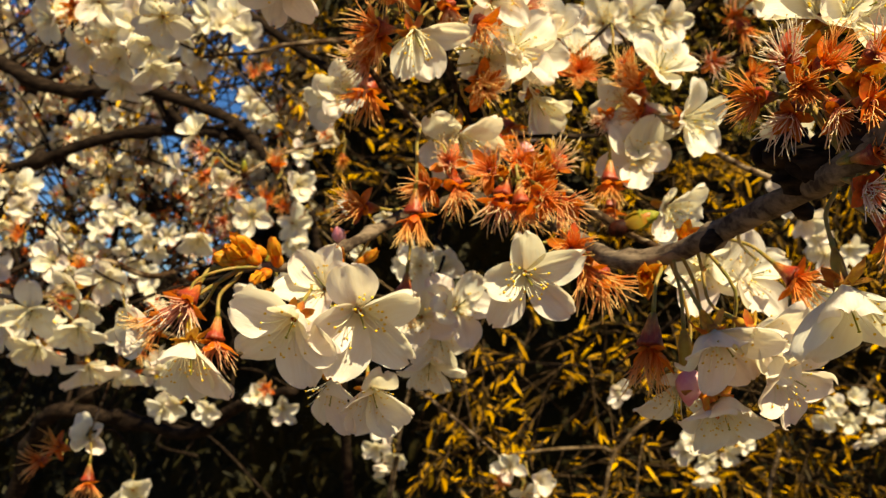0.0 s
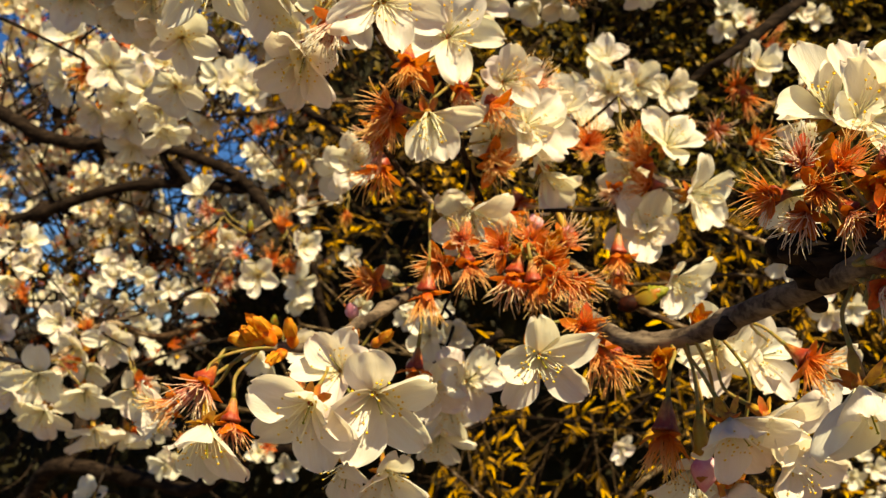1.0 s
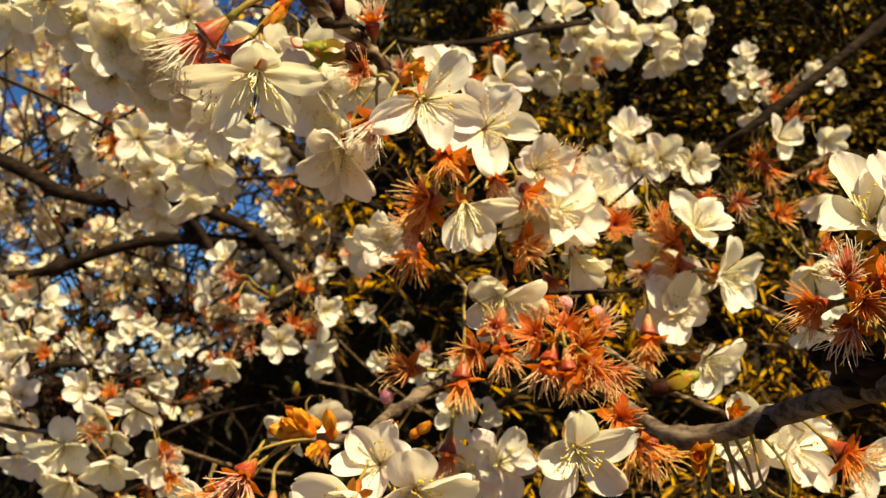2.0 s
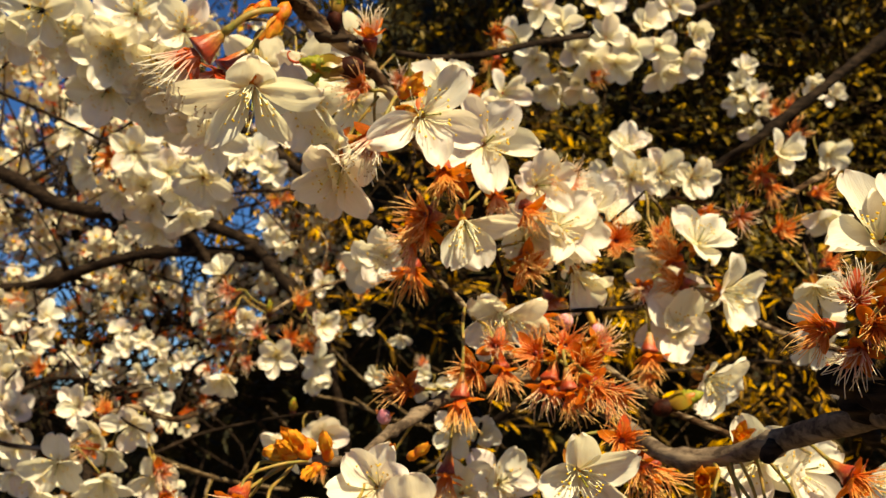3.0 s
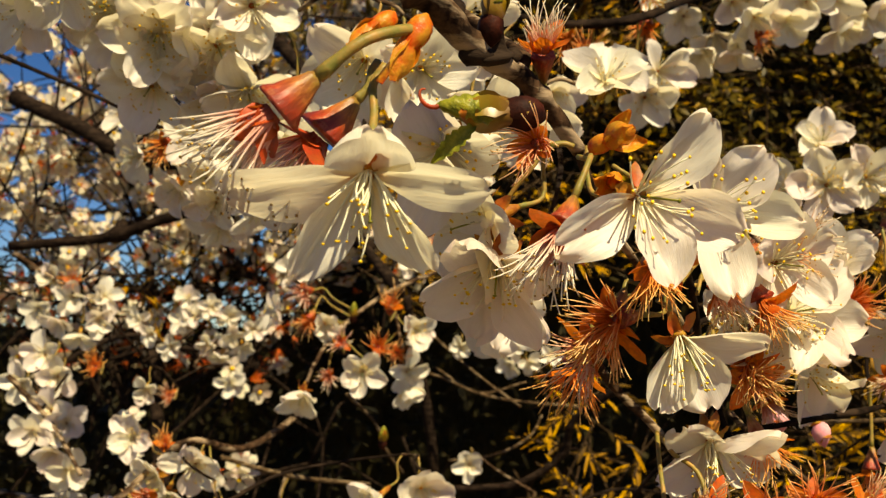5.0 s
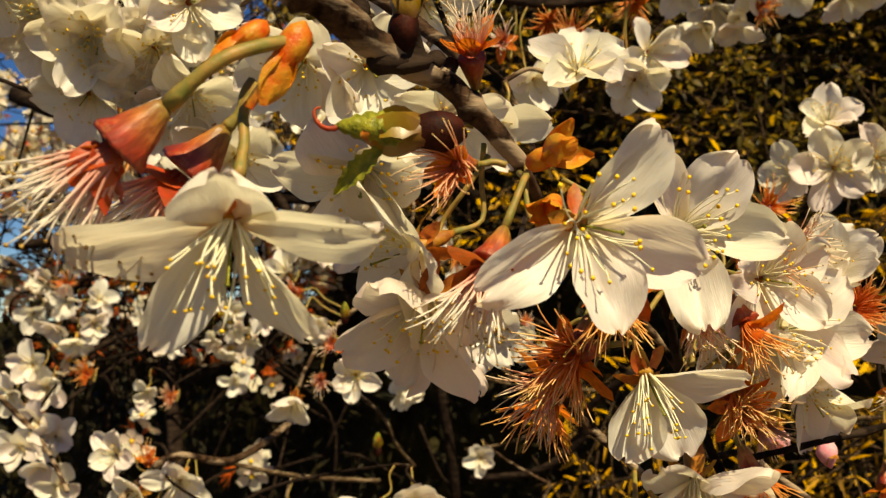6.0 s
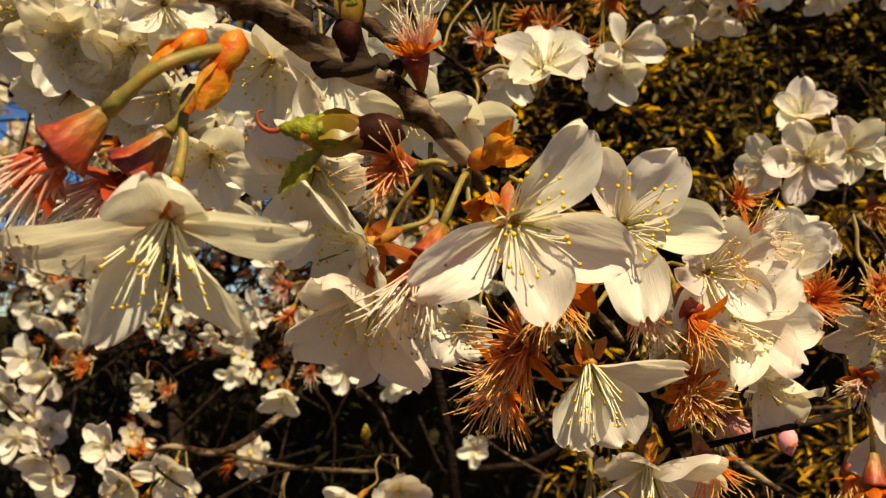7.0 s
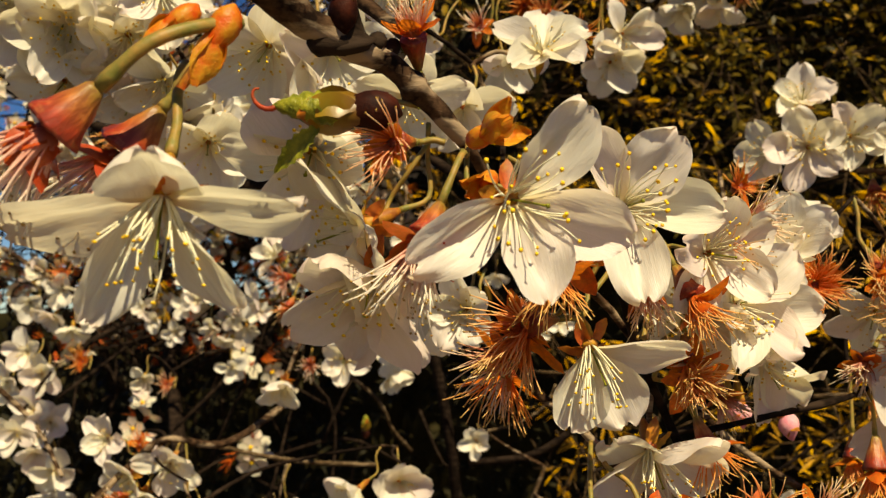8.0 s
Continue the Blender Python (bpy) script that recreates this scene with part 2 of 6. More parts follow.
def facing(at, way, spin=0.0, size=1.0):
    """A pose at a place whose z axis looks along way; y stays as near up as it can."""
    z = Vector(way).normalized()
    y = Vector((0, 0, 1)) - z * z.z
    if y.length < 1e-3:
        y = Vector((0, 1, 0))
    y.normalize()
    m = Matrix((y.cross(z), y, z)).transposed().to_4x4()
    return Matrix.Translation(at) @ m @ Matrix.Rotation(radians(spin), 4, "Z") @ Matrix.Scale(size, 4)


# ---- flower parts, 20 mm from middle to petal tip ----
def petal_mesh(rng, width, cup, roll, notch, nx=12, ny=14, mat=None, crease=1.0):
    bm = bmesh.new()
    grid = []
    ph, wave, skew, curl = rng.uniform(0, 9), rng.uniform(0.4, 1.3), rng.uniform(-0.14, 0.14), rng.uniform(-0.3, 1.2)
    fold, mid, tuck, side_of = rng.uniform(0.1, 0.8), rng.uniform(-0.3, 0.3), rng.choice((0, 0.5, 2.5)), rng.choice((-1, 1))
    for j in range(ny + 1):
        s = 1 - (1 - j / ny) ** 1.45
        if s < 0.55:
            half = width * (0.16 + 0.84 * math.sin(0.5 * math.pi * s / 0.55) ** 1.1)
        else:
            half = width * math.sqrt(1 - ((s - 0.55) / 0.468) ** 2)
        frill = [1 + 0.10 * noise.noise(Vector((s * 3.5, side * 4.0, ph))) for side in (-1, 1)]
        row = []
        for i in range(nx + 1):
            q = 2 * i / nx - 1
            x = q * half * frill[q > 0]
            tip = 0.0195 * s - notch * 0.0016 * math.exp(-(x / 0.0010) ** 2) * s ** 9 - 0.0006 * q * q * s ** 4
            tip += 0.0011 * noise.noise(Vector((q * 2.4 + ph, 7.0, ph))) * s ** 4
            x += skew * 0.006 * s * s
            z = cup * (0.0040 * q * q * math.sin(math.pi * min(1, s + 0.08)) + 0.0036 * s * s)
            z += crease * fold * 0.0034 * abs(q - mid) * math.sin(math.pi * min(1, 0.12 + 0.9 * s)) + crease * tuck * 0.0030 * max(0, side_of * q - 0.35) ** 2 * s
            z += roll * 0.004 * max(0, s - 0.6) ** 2 * 6
            z += 0.0006 * wave * math.sin(q * 3.1 + ph + s * 4) * s + 0.0009 * wave * noise.noise(Vector((q * 1.8 + ph, s * 3, ph)))
            z -= 0.0013 * math.exp(-(q * 5) ** 2) * math.sin(math.pi * s)
            z += 0.0005 * noise.noise(Vector((q * 4.5 + ph, s * 5, ph * 2))) * s
            z += 0.0014 * wave * math.sin(q * 5 + ph) * max(0, s - 0.55)
            z += curl * 0.0016 * abs(q) ** 5 * min(1, 2.2 * s) + 0.0005 * noise.noise(Vector((q * 9 + ph, s * 2.2, ph * 3))) * s
            row.append(bm.verts.new((x, 0.0012 + tip, z)))
        grid.append(row)
    for a, b in zip(grid, grid[1:]):
        for i in range(nx):
            bm.faces.new((a[i], a[i + 1], b[i + 1], b[i]))
    return mesh_of(bm, mat or PETAL)


rng = random.Random(7)
PETALS = [petal_mesh(rng, rng.uniform(0.0064, 0.0078), rng.uniform(0.25, 0.9), rng.uniform(-0.7, 0.3), rng.uniform(0.5, 1.0)) for _ in range(9)]
PETALS_NARROW = [petal_mesh(rng, rng.uniform(0.0048, 0.0055), rng.uniform(0.1, 0.5), rng.uniform(-0.8, 0.0), rng.uniform(0.3, 0.8), crease=0.15) for _ in range(6)]
PETALS_PINK = [petal_mesh(rng, rng.uniform(0.0062, 0.0072), rng.uniform(0.25, 0.9), rng.uniform(-0.6, 0.3), 0.7, mat=PETAL_PINK) for _ in range(5)]
PETALS_LIGHT = [petal_mesh(rng, rng.uniform(0.0062, 0.0076), rng.uniform(0.25, 0.9), rng.uniform(-0.6, 0.3), 0.8, 6, 6) for _ in range(9)]


def stamen_mesh(rng, count, reach, spread, mats, sides=4, segs=5, thick=0.00018, curl=0.32, grain_size=0.00044):
    """Thin filaments with a grain at each tip."""
    bm = bmesh.new()
    for n in range(count):
        a, out = rng.uniform(0, 2 * math.pi), spread * math.sqrt(rng.uniform(0.04, 1.0))
        long = reach * rng.uniform(0.65, 1.05)
        d, bend = Vector((math.cos(a), math.sin(a), 0)), rng.uniform(-curl, curl)
        turn = Vector((-d.y, d.x, 0))
        line = []
        for k in range(segs + 1):
            u = k / segs
            line.append(d * (0.0012 + long * math.sin(out) * u ** 0.9) + turn * bend * long * u * u + Vector((0, 0, 0.0008 + long * math.cos(out) * u - 0.12 * long * u * u * math.sin(out))))
        tube(bm, line, [thick * (1.15 - 0.45 * k / segs) for k in range(segs + 1)], sides, 0)
        blob(bm, line[-1], grain_size * rng.uniform(0.8, 1.2), 1, 0.8)
    return mesh_of(bm, *mats)


STAMENS = [stamen_mesh(rng, 24, 0.0125, r, (FILAMENT, ANTHER)) for r in (0.75, 0.6, 0.9)]
STAMENS_LONG = [stamen_mesh(rng, 27, 0.0150, r, (FILAMENT, ANTHER), 4, 7, 0.00022, 0.24, 0.00042) for r in (0.42, 0.55)]
STAMENS_LIGHT = [stamen_mesh(rng, 12, 0.011, r, (FILAMENT, ANTHER), 3, 2, 0.0003) for r in (0.8, 0.65)]
BRUSHES = [stamen_mesh(rng, 46, 0.0135, r, (FILAMENT_PINK, ANTHER_DRY), 4, 6, 0.00018, 0.55, 0.00028) for r in (0.42, 0.58, 0.8)]
BRUSHES_PALE = [stamen_mesh(rng, 64, 0.0145, r, (FILAMENT_PALE, ANTHER_DRY), 4, 7, 0.00019, 0.45, 0.00030) for r in (0.45, 0.55)]
BRUSHES_LIGHT = [stamen_mesh(rng, 30, 0.0140, r, (FILAMENT_PINK, ANTHER_DRY), 3, 3, 0.00026, 0.4, 0.00034) for r in (0.6, 0.9)]


def cup_mesh(mat, wide=0.0022, long=0.0070):
    """The tube below the petals, from the stalk to the rim."""
    bm = bmesh.new()
    steps = [(-long - 0.0012, 0.0006), (-long, 0.0010), (-long * 0.8, wide * 0.75), (-long * 0.5, wide * 0.82), (-long * 0.2, wide * 0.85), (0.0, wide), (0.0006, wide * 0.8)]
    tube(bm, [Vector((0, 0, z)) for z, _ in steps], [r for _, r in steps], 9)
    return mesh_of(bm, mat)


def sepal_mesh(rng, long, mat, wide=0.0030):
    bm = bmesh.new()
    rows, bend, lean = [], rng.uniform(-1.0, 1.1), rng.uniform(-0.0016, 0.0016)
    for j in range(6):
        s = j / 5
        half = wide * (1 - s) ** 0.75 * (0.62 + 1.3 * s) + 0.0001
        z = bend * 0.003 * s * s
        rows.append([bm.verts.new((q * half + lean * s * s, 0.0016 + long * s, z + 0.0016 * abs(q) * (1 - s) + 0.0003 * rng.uniform(-1, 1))) for q in (-1, 0, 1)])
    for a, b in zip(rows, rows[1:]):
        for i in (0, 1):
            bm.faces.new((a[i], a[i + 1], b[i + 1], b[i]))
    return mesh_of(bm, mat)


def bell_mesh(mat):
    bm = bmesh.new()
    steps = [(-0.0086, 0.0007), (-0.0078, 0.0011), (-0.0060, 0.0016), (-0.0040, 0.0022), (-0.0020, 0.0027), (-0.0004, 0.0034), (0.0003, 0.0034), (0.0002, 0.0026), (-0.0012, 0.0014)]
    tube(bm, [Vector((0, 0, z)) for z, _ in steps], [r for _, r in steps], 13, 0, 0.45)
    return mesh_of(bm, mat)


CUP, CUP_RED = cup_mesh(CUP_SKIN, 0.0019), bell_mesh(BELL_SKIN)
SEPALS = [sepal_mesh(rng, rng.uniform(0.0068, 0.0102), SEPAL, rng.uniform(0.0023, 0.0034)) for _ in range(8)]
SEPALS_DARK = [sepal_mesh(rng, rng.uniform(0.0070, 0.0088), CALYX, 0.0036) for _ in range(3)]
SEPALS_BACK = [sepal_mesh(rng, 0.0052, CUP_SKIN, 0.0019) for _ in range(3)]


def pistil_mesh():
    bm = bmesh.new()
    line = [Vector((0.0002 * k, 0, -0.001 + 0.0024 * k)) for k in range(6)]
    tube(bm, line, [0.00022] * 6, 5)
    blob(bm, line[-1], 0.0005, 0, 0.6)
    return mesh_of(bm, LEAF_GREEN)


PISTIL = pistil_mesh()
WOOD, LOOSE = [], []


def attach(base, way, hold):
    """The nearest wood to a flower's stalk, if none is named."""
    if hold is not None:
        return Vector(hold)
    want = base - Vector(way).normalized() * 0.012 + Vector((0, 0, 0.012))
    best = min(WOOD, key=lambda w: (w - want).length)
    if (best - want).length > 0.040:
        LOOSE.append(want)
        return want
    return best


def stalk(thing, base, way, hold, thick, mat=None):
    """The stalk from a flower's cup to the wood, in the thing's own space."""
    inv = thing.matrix_world.inverted()
    way = Vector(way).normalized()
    end = attach(base, way, hold)
    mid = base - way * min(0.012, 0.4 * (end - base).length)
    r = random.Random(round(base.x * 1e5) + round(base.z * 1e5))
    bow = Vector((r.uniform(-1, 1), r.uniform(-1, 1), r.uniform(-0.3, 0.8))) * 0.16 * (end - mid).length
    line = [inv @ p for p in spline([base, mid, mid.lerp(end, 0.5) + bow, end], 4)]
    size = thing.matrix_world.to_scale().x
    bm = bmesh.new()
    tube(bm, line, [thick / size * (1.25 if k in (0, 1) else 1.0) for k in range(len(line))], 6)
    part("stalk", mesh_of(bm, mat or STALK), thing)


serial = [0]


def blossom(at, way, size=0.020, spread=74, spin=None, gone=(), hold=None, light=False, narrow=False, spreads=None, reach=None, turns=(0, 0, 0, 0, 0), widths=(1, 1, 1, 1, 1), pink=False, long=False, thick=0.0006, label="white cherry blossom with open petals and yellow-tipped stamens"):
    """An open flower: size is its reach from the middle to a petal's tip, spread the angle of its petals to its axis."""
    serial[0] += 1
    r = random.Random(serial[0])
    thing = new("cherry_blossom")
    thing.matrix_world = facing(at, way, r.uniform(0, 72) if spin is None else spin, size / 0.0205)
    tagged(thing, label, "flower", "cherry blossoms")
    shapes = PETALS_PINK if pink else PETALS_LIGHT if light else PETALS_NARROW if narrow else PETALS
    for n in range(5):
        if n in gone:
            continue
        tilt = 90 - (spreads[n] if spreads else (spread - 12 + r.uniform(-22, 20) if light else spread - 3 + r.uniform(-15, 13)))
        m = Matrix.Rotation(radians(72 * n + turns[n] + r.uniform(-8, 8)), 4, "Z") @ Matrix.Rotation(radians(tilt), 4, "X") @ Matrix.Rotation(radians(r.uniform(-14, 14)), 4, "Y")
        m = m @ Matrix.Diagonal((widths[n] * r.uniform(0.9, 1.1), reach[n] if reach else r.uniform(0.88, 1.08), 1, 1))
        part("petal", r.choice(shapes), thing, Matrix.Translation((0, 0, 0.0001 * n)) @ m)
    part("stamen_brush", r.choice(STAMENS_LONG if long else STAMENS_LIGHT if light else STAMENS), thing)
    calyx = part("calyx", CUP, thing)
    if not light:
        part("pistil", PISTIL, thing)
        for n in range(5):
            part("sepal", r.choice(SEPALS_BACK), calyx, Matrix.Translation((0, 0, -0.0007)) @ Matrix.Rotation(radians(72 * n + 36), 4, "Z") @ Matrix.Rotation(radians(r.uniform(-35, 10)), 4, "X"))
    base = thing.matrix_world @ Vector((0, 0, -0.0078))
    stalk(thing, base, way, hold, thick)
    return thing


def spent(at, way, size=0.015, spread=70, spin=None, hold=None, light=False, pale=False, thick=0.0007, label="spent cherry blossom, red sepals round a brush of bare stamens"):
    """A flower that has shed its petals: a red star of sepals and the stamens' brush."""
    serial[0] += 1
    r = random.Random(serial[0])
    thing = new("spent_blossom")
    thing.matrix_world = facing(at, way, r.uniform(0, 72) if spin is None else spin, size / 0.015)
    tagged(thing, label, "flower", "spent blossoms")
    calyx = part("calyx", CUP_RED, thing, Matrix.Diagonal((1.1, 1.1, 0.8, 1)) if pale else None)
    for n in range(5):
        m = Matrix.Rotation(radians(72 * n + r.uniform(-10, 10)), 4, "Z") @ Matrix.Rotation(radians(90 - spread + (22 if pale else 0) + r.uniform(-25, 20)), 4, "X")
        m = m @ Matrix.Scale(r.uniform(0.62, 0.85) if light else r.uniform(0.78, 0.95) if pale else r.uniform(0.8, 1.05), 4)
        part("sepal", r.choice(SEPALS_DARK if pale else SEPALS), calyx, m)
    part("stamen_brush", r.choice(BRUSHES_PALE if pale else BRUSHES_LIGHT if light else BRUSHES), thing)
    stalk(thing, thing.matrix_world @ Vector((0, 0, -0.0068 if pale else -0.0086)), way, hold, thick)
    return thing


def ovoid(long, wide, mat, tip=0.6, sides=9):
    bm = bmesh.new()
    line, radii = [], []
    for k in range(9):
        s = k / 8
        line.append(Vector((0, 0.0004 * math.sin(5 * s), long * s)))
        radii.append(max(0.0002, wide * math.sin(math.pi * s ** tip) ** 0.8))
    tube(bm, line, radii, sides)
    return mesh_of(bm, mat)


BUD_BODY = ovoid(0.0080, 0.0030, PINK, 0.75)


def flower_bud(at, way, size=1.0, hold=None):
    thing = new("flower_bud")
    thing.matrix_world = facing(at, way, 0, size)
    tagged(thing, "closed pink cherry flower bud on a thin stalk", "bud", "flower buds")
    part("bud", BUD_BODY, thing)
    calyx = part("calyx", CUP, thing)
    for n in range(5):
        part("sepal", SEPALS_BACK[n % 3], calyx, Matrix.Rotation(radians(72 * n), 4, "Z") @ Matrix.Rotation(radians(72), 4, "X"))
    stalk(thing, thing.matrix_world @ Vector((0, 0, -0.0078)), way, hold, 0.0006)


def scale_mesh(rng, long, wide, mat, curl):
    bm = bmesh.new()
    rows = []
    for j in range(7):
        s = j / 6
        half = wide * math.sin(math.pi * (0.12 + 0.86 * s)) ** 0.8
        rows.append([bm.verts.new((q * half, long * s, 0.45 * wide * q * q - curl * long * s * s + 0.0003 * rng.uniform(-1, 1))) for q in (-1, -0.5, 0, 0.5, 1)])
    for a, b in zip(rows, rows[1:]):
        for i in range(4):
            bm.faces.new((a[i], a[i + 1], b[i + 1], b[i]))
    return mesh_of(bm, mat)


SCALES = [scale_mesh(rng, rng.uniform(0.006, 0.009), rng.uniform(0.0022, 0.0032), SCALE_ORANGE, rng.uniform(-0.35, 0.1)) for _ in range(5)]
def crumpled_mesh(long, wide, mat):
    """A folded young leaf, wrinkled along its length."""
    bm = bmesh.new()
    sides, grid = 16, []
    for k in range(17):
        u = k / 16
        r = max(0.0002, wide * math.sin(math.pi * u ** 0.75) ** 0.7)
        ring = []
        for n in range(sides):
            a = 2 * math.pi * n / sides
            wrinkle = 1 + 0.30 * noise.noise(Vector((math.cos(a) * 2.6, math.sin(a) * 2.6, u * 5))) + 0.14 * math.sin(u * 40 + 3 * math.sin(a))
            ring.append(bm.verts.new((r * wrinkle * math.cos(a), 0.8 * r * wrinkle * math.sin(a), long * u)))
        grid.append(ring)
    for p, q in zip(grid, grid[1:]):
        for n in range(sides):
            bm.faces.new((p[n], p[(n + 1) % sides], q[(n + 1) % sides], q[n]))
    return mesh_of(bm, mat)


def tendril_mesh(mat):
    """The dry tip of a young leaf, rolled into a hook."""
    bm = bmesh.new()
    line = [Vector((0.0016 * math.sin(0.55 * k) * (1 - 0.04 * k), 0, 0.0016 * (1 - math.cos(0.55 * k)) + 0.0002 * k)) for k in range(9)]
    tube(bm, line, [0.00050 - 0.00004 * k for k in range(9)], 6)
    return mesh_of(bm, mat)


def leaflet_mesh(mat):
    """A small toothed leaf, folded along its midrib."""
    bm = bmesh.new()
    rows = []
    for j in range(15):
        u = j / 14
        half = 0.0016 * math.sin(math.pi * (0.1 + 0.88 * u)) * (1.22 if j % 2 else 0.9)
        rows.append([bm.verts.new((q * half, 0.0105 * u, 0.0007 * abs(q) - 0.0035 * u * u)) for q in (-1, -0.4, 0, 0.4, 1)])
    for p, q in zip(rows, rows[1:]):
        for i in range(4):
            bm.faces.new((p[i], p[i + 1], q[i + 1], q[i]))
    return mesh_of(bm, mat)


LEAF_CORE = crumpled_mesh(0.0125, 0.0033, LEAF_GREEN)
BRACTS = [scale_mesh(rng, long, 0.0040, BRACT, curl) for long, curl in ((0.0105, -0.10), (0.0090, -0.16), (0.0098, -0.05))]
TENDRIL, LEAFLET = tendril_mesh(CALYX), leaflet_mesh(LEAF_GREEN)
TUFT_CORE = ovoid(0.0085, 0.0021, SCALE_ORANGE, 0.7)
DARK_CORE = ovoid(0.0115, 0.0034, SCALE_DARK, 0.75)


def scale_tuft(at, way, size=1.0, count=6, closed=False, label="cluster of orange and yellow bud scales on the twig"):
    """The opened bud scales that sit where a flower cluster leaves the wood."""
    serial[0] += 1
    r = random.Random(serial[0])
    thing = new("bud_scales")
    thing.matrix_world = facing(at, way, r.uniform(0, 360), size)
    tagged(thing, label, "bud", "bud scales")
    part("bud_base", TUFT_CORE, thing, Matrix.Translation((0, 0, -0.003)))
    for n in range(count):
        m = Matrix.Rotation(radians(360 * n / count + r.uniform(-20, 20)), 4, "Z") @ Matrix.Translation((0, 0.0011, 0)) @ Matrix.Rotation(radians(r.uniform(76, 90) if closed else r.uniform(35, 85)), 4, "X")
        part("bud_scale", r.choice(SCALES), thing, Matrix.Translation((0, 0, 0.001)) @ m)


def leaf_bud(at, way, size=1.0, leaflet=False, label="opening green leaf bud with brown scales at its base"):
    serial[0] += 1
    r = random.Random(serial[0])
    thing = new("leaf_bud")
    thing.matrix_world = facing(at, way, r.uniform(0, 360), size)
    tagged(thing, label, "bud", "leaf buds")
    part("bud_base", DARK_CORE, thing, Matrix.Translation((0, 0, -0.0068)))
    part("folded_leaf", LEAF_CORE, thing, Matrix.Translation((0, 0, 0.0012)))
    for n in range(3):
        m = Matrix.Rotation(radians(120 * n + r.uniform(-20, 20)), 4, "Z") @ Matrix.Translation((0, 0.0029, 0)) @ Matrix.Rotation(radians(r.uniform(82, 92)), 4, "X")
        part("bud_scale", BRACTS[n], thing, m, "smooth olive bud scale with a reddish tip")
    if leaflet:
        turn = thing.matrix_world.to_quaternion().inverted()
        down = turn @ Vector((0, 0, -1))
        part("leaf_tip", TENDRIL, thing, Matrix.Translation((0, 0, 0.0130)) @ Matrix.Rotation(math.atan2(down.y, down.x), 4, "Z") @ Matrix.Rotation(radians(-25), 4, "Y"), "dry curled leaf tip")
        along, face = turn @ Vector((-0.78, 0, -0.62)), turn @ Vector((0, -1, 0))
        m = Matrix((along.cross(face), along, face)).transposed().to_4x4()
        part("young_leaf", LEAFLET, thing, Matrix.Translation(Vector((0, 0, 0.0065)) + down * 0.003) @ m, "small toothed young leaf")


def branch(points, thick, thin, mat=None, label="grey-brown cherry branch", name="cherry_branch", knots=0, rough=0.25, wood=True, sides=9):
    """A branch through the points, tapering from thick to thin (radii)."""
    serial[0] += 1
    r = random.Random(serial[0])
    line = spline(points, 7)
    count = len(line)
    radii = [thick + (thin - thick) * k / (count - 1) for k in range(count)]
    for _ in range(knots):
        at = r.randrange(2, count - 2)
        for k in range(count):
            radii[k] *= 1 + 0.45 * math.exp(-((k - at) / 0.9) ** 2)
    bm = bmesh.new()
    tube(bm, line, radii, sides, 0, rough)
    ob = new(name, mesh_of(bm, mat or BARK))
    tagged(ob, label, "branch", "branches")
    for _ in range(knots):
        at = r.randrange(2, count - 2)
        along = (line[at + 1] - line[at]).normalized()
        out_by = along.cross(Vector((r.uniform(-1, 1), r.uniform(-1, 1), r.uniform(-1, 1)))).normalized()
        bs = bmesh.new()
        foot, wide = line[at] + out_by * radii[at] * 0.6, radii[at] * 0.75
        tip = out_by * wide * r.uniform(1.6, 3.0) + along * wide * r.uniform(0.3, 1.2)
        tube(bs, [foot + tip * k for k in (0, 0.3, 0.6, 0.85, 1.0)], [wide * k for k in (1.0, 0.9, 0.95, 0.65, 0.2)], 7, 0, 0.3)
        part("spur", mesh_of(bs, BARK_SHADED), ob, None, "short dark knobbly spur")
    if wood:
        for a, b in zip(line, line[1:]):
            WOOD.extend((a, a.lerp(b, 0.5)))
    return ob


def scatter(name, template, places, mats, label, category, kind="stuff"):
    """One mesh of many copies of a small template (verts, faces, slots), each at its pose."""
    tv, tf, ts = template
    tv = np.array([(*v, 1.0) for v in tv])
    mats4 = np.array([[list(row) for row in m] for m in places])
    verts = np.einsum("nij,kj->nki", mats4, tv)[:, :, :3].reshape(-1, 3)
    n, k = len(places), len(tv)
    sizes = np.array([len(f) for f in tf])
    flat = np.concatenate([np.array(f) for f in tf])
    loops = (flat[None, :] + (np.arange(n) * k)[:, None]).ravel()
    me = bpy.data.meshes.new("mesh")
    me.vertices.add(n * k)
    me.vertices.foreach_set("co", verts.ravel())
    me.loops.add(len(loops))
    me.loops.foreach_set("vertex_index", loops.astype(np.int32))
    all_sizes = np.tile(sizes, n)
    me.polygons.add(len(all_sizes))
    me.polygons.foreach_set("loop_start", np.r_[0, np.cumsum(all_sizes)[:-1]].astype(np.int32))
    me.polygons.foreach_set("material_index", np.tile(np.array(ts), n).astype(np.int32))
    me.polygons.foreach_set("use_smooth", np.ones(len(all_sizes), dtype=bool))
    for m in mats:
        me.materials.append(m)
    me.update(calc_edges=True)
    me.validate()
    return tagged(new(name, me), label, category, "", kind)


# ---- ground ----
bm = bmesh.new()
bmesh.ops.create_grid(bm, x_segments=60, y_segments=60, size=1.0)
for v in bm.verts:
    far = v.co.xy.length
    reach = 400 * far ** 3 + 4 * far
    v.co = Vector((v.co.x / max(far, 1e-6) * reach, v.co.y / max(far, 1e-6) * reach, 0.05 * noise.noise(v.co * 9)))
tagged(new("ground", mesh_of(bm, SOIL)), "bare brown soil with leaf litter under the shrubs", "ground", "", "structure")

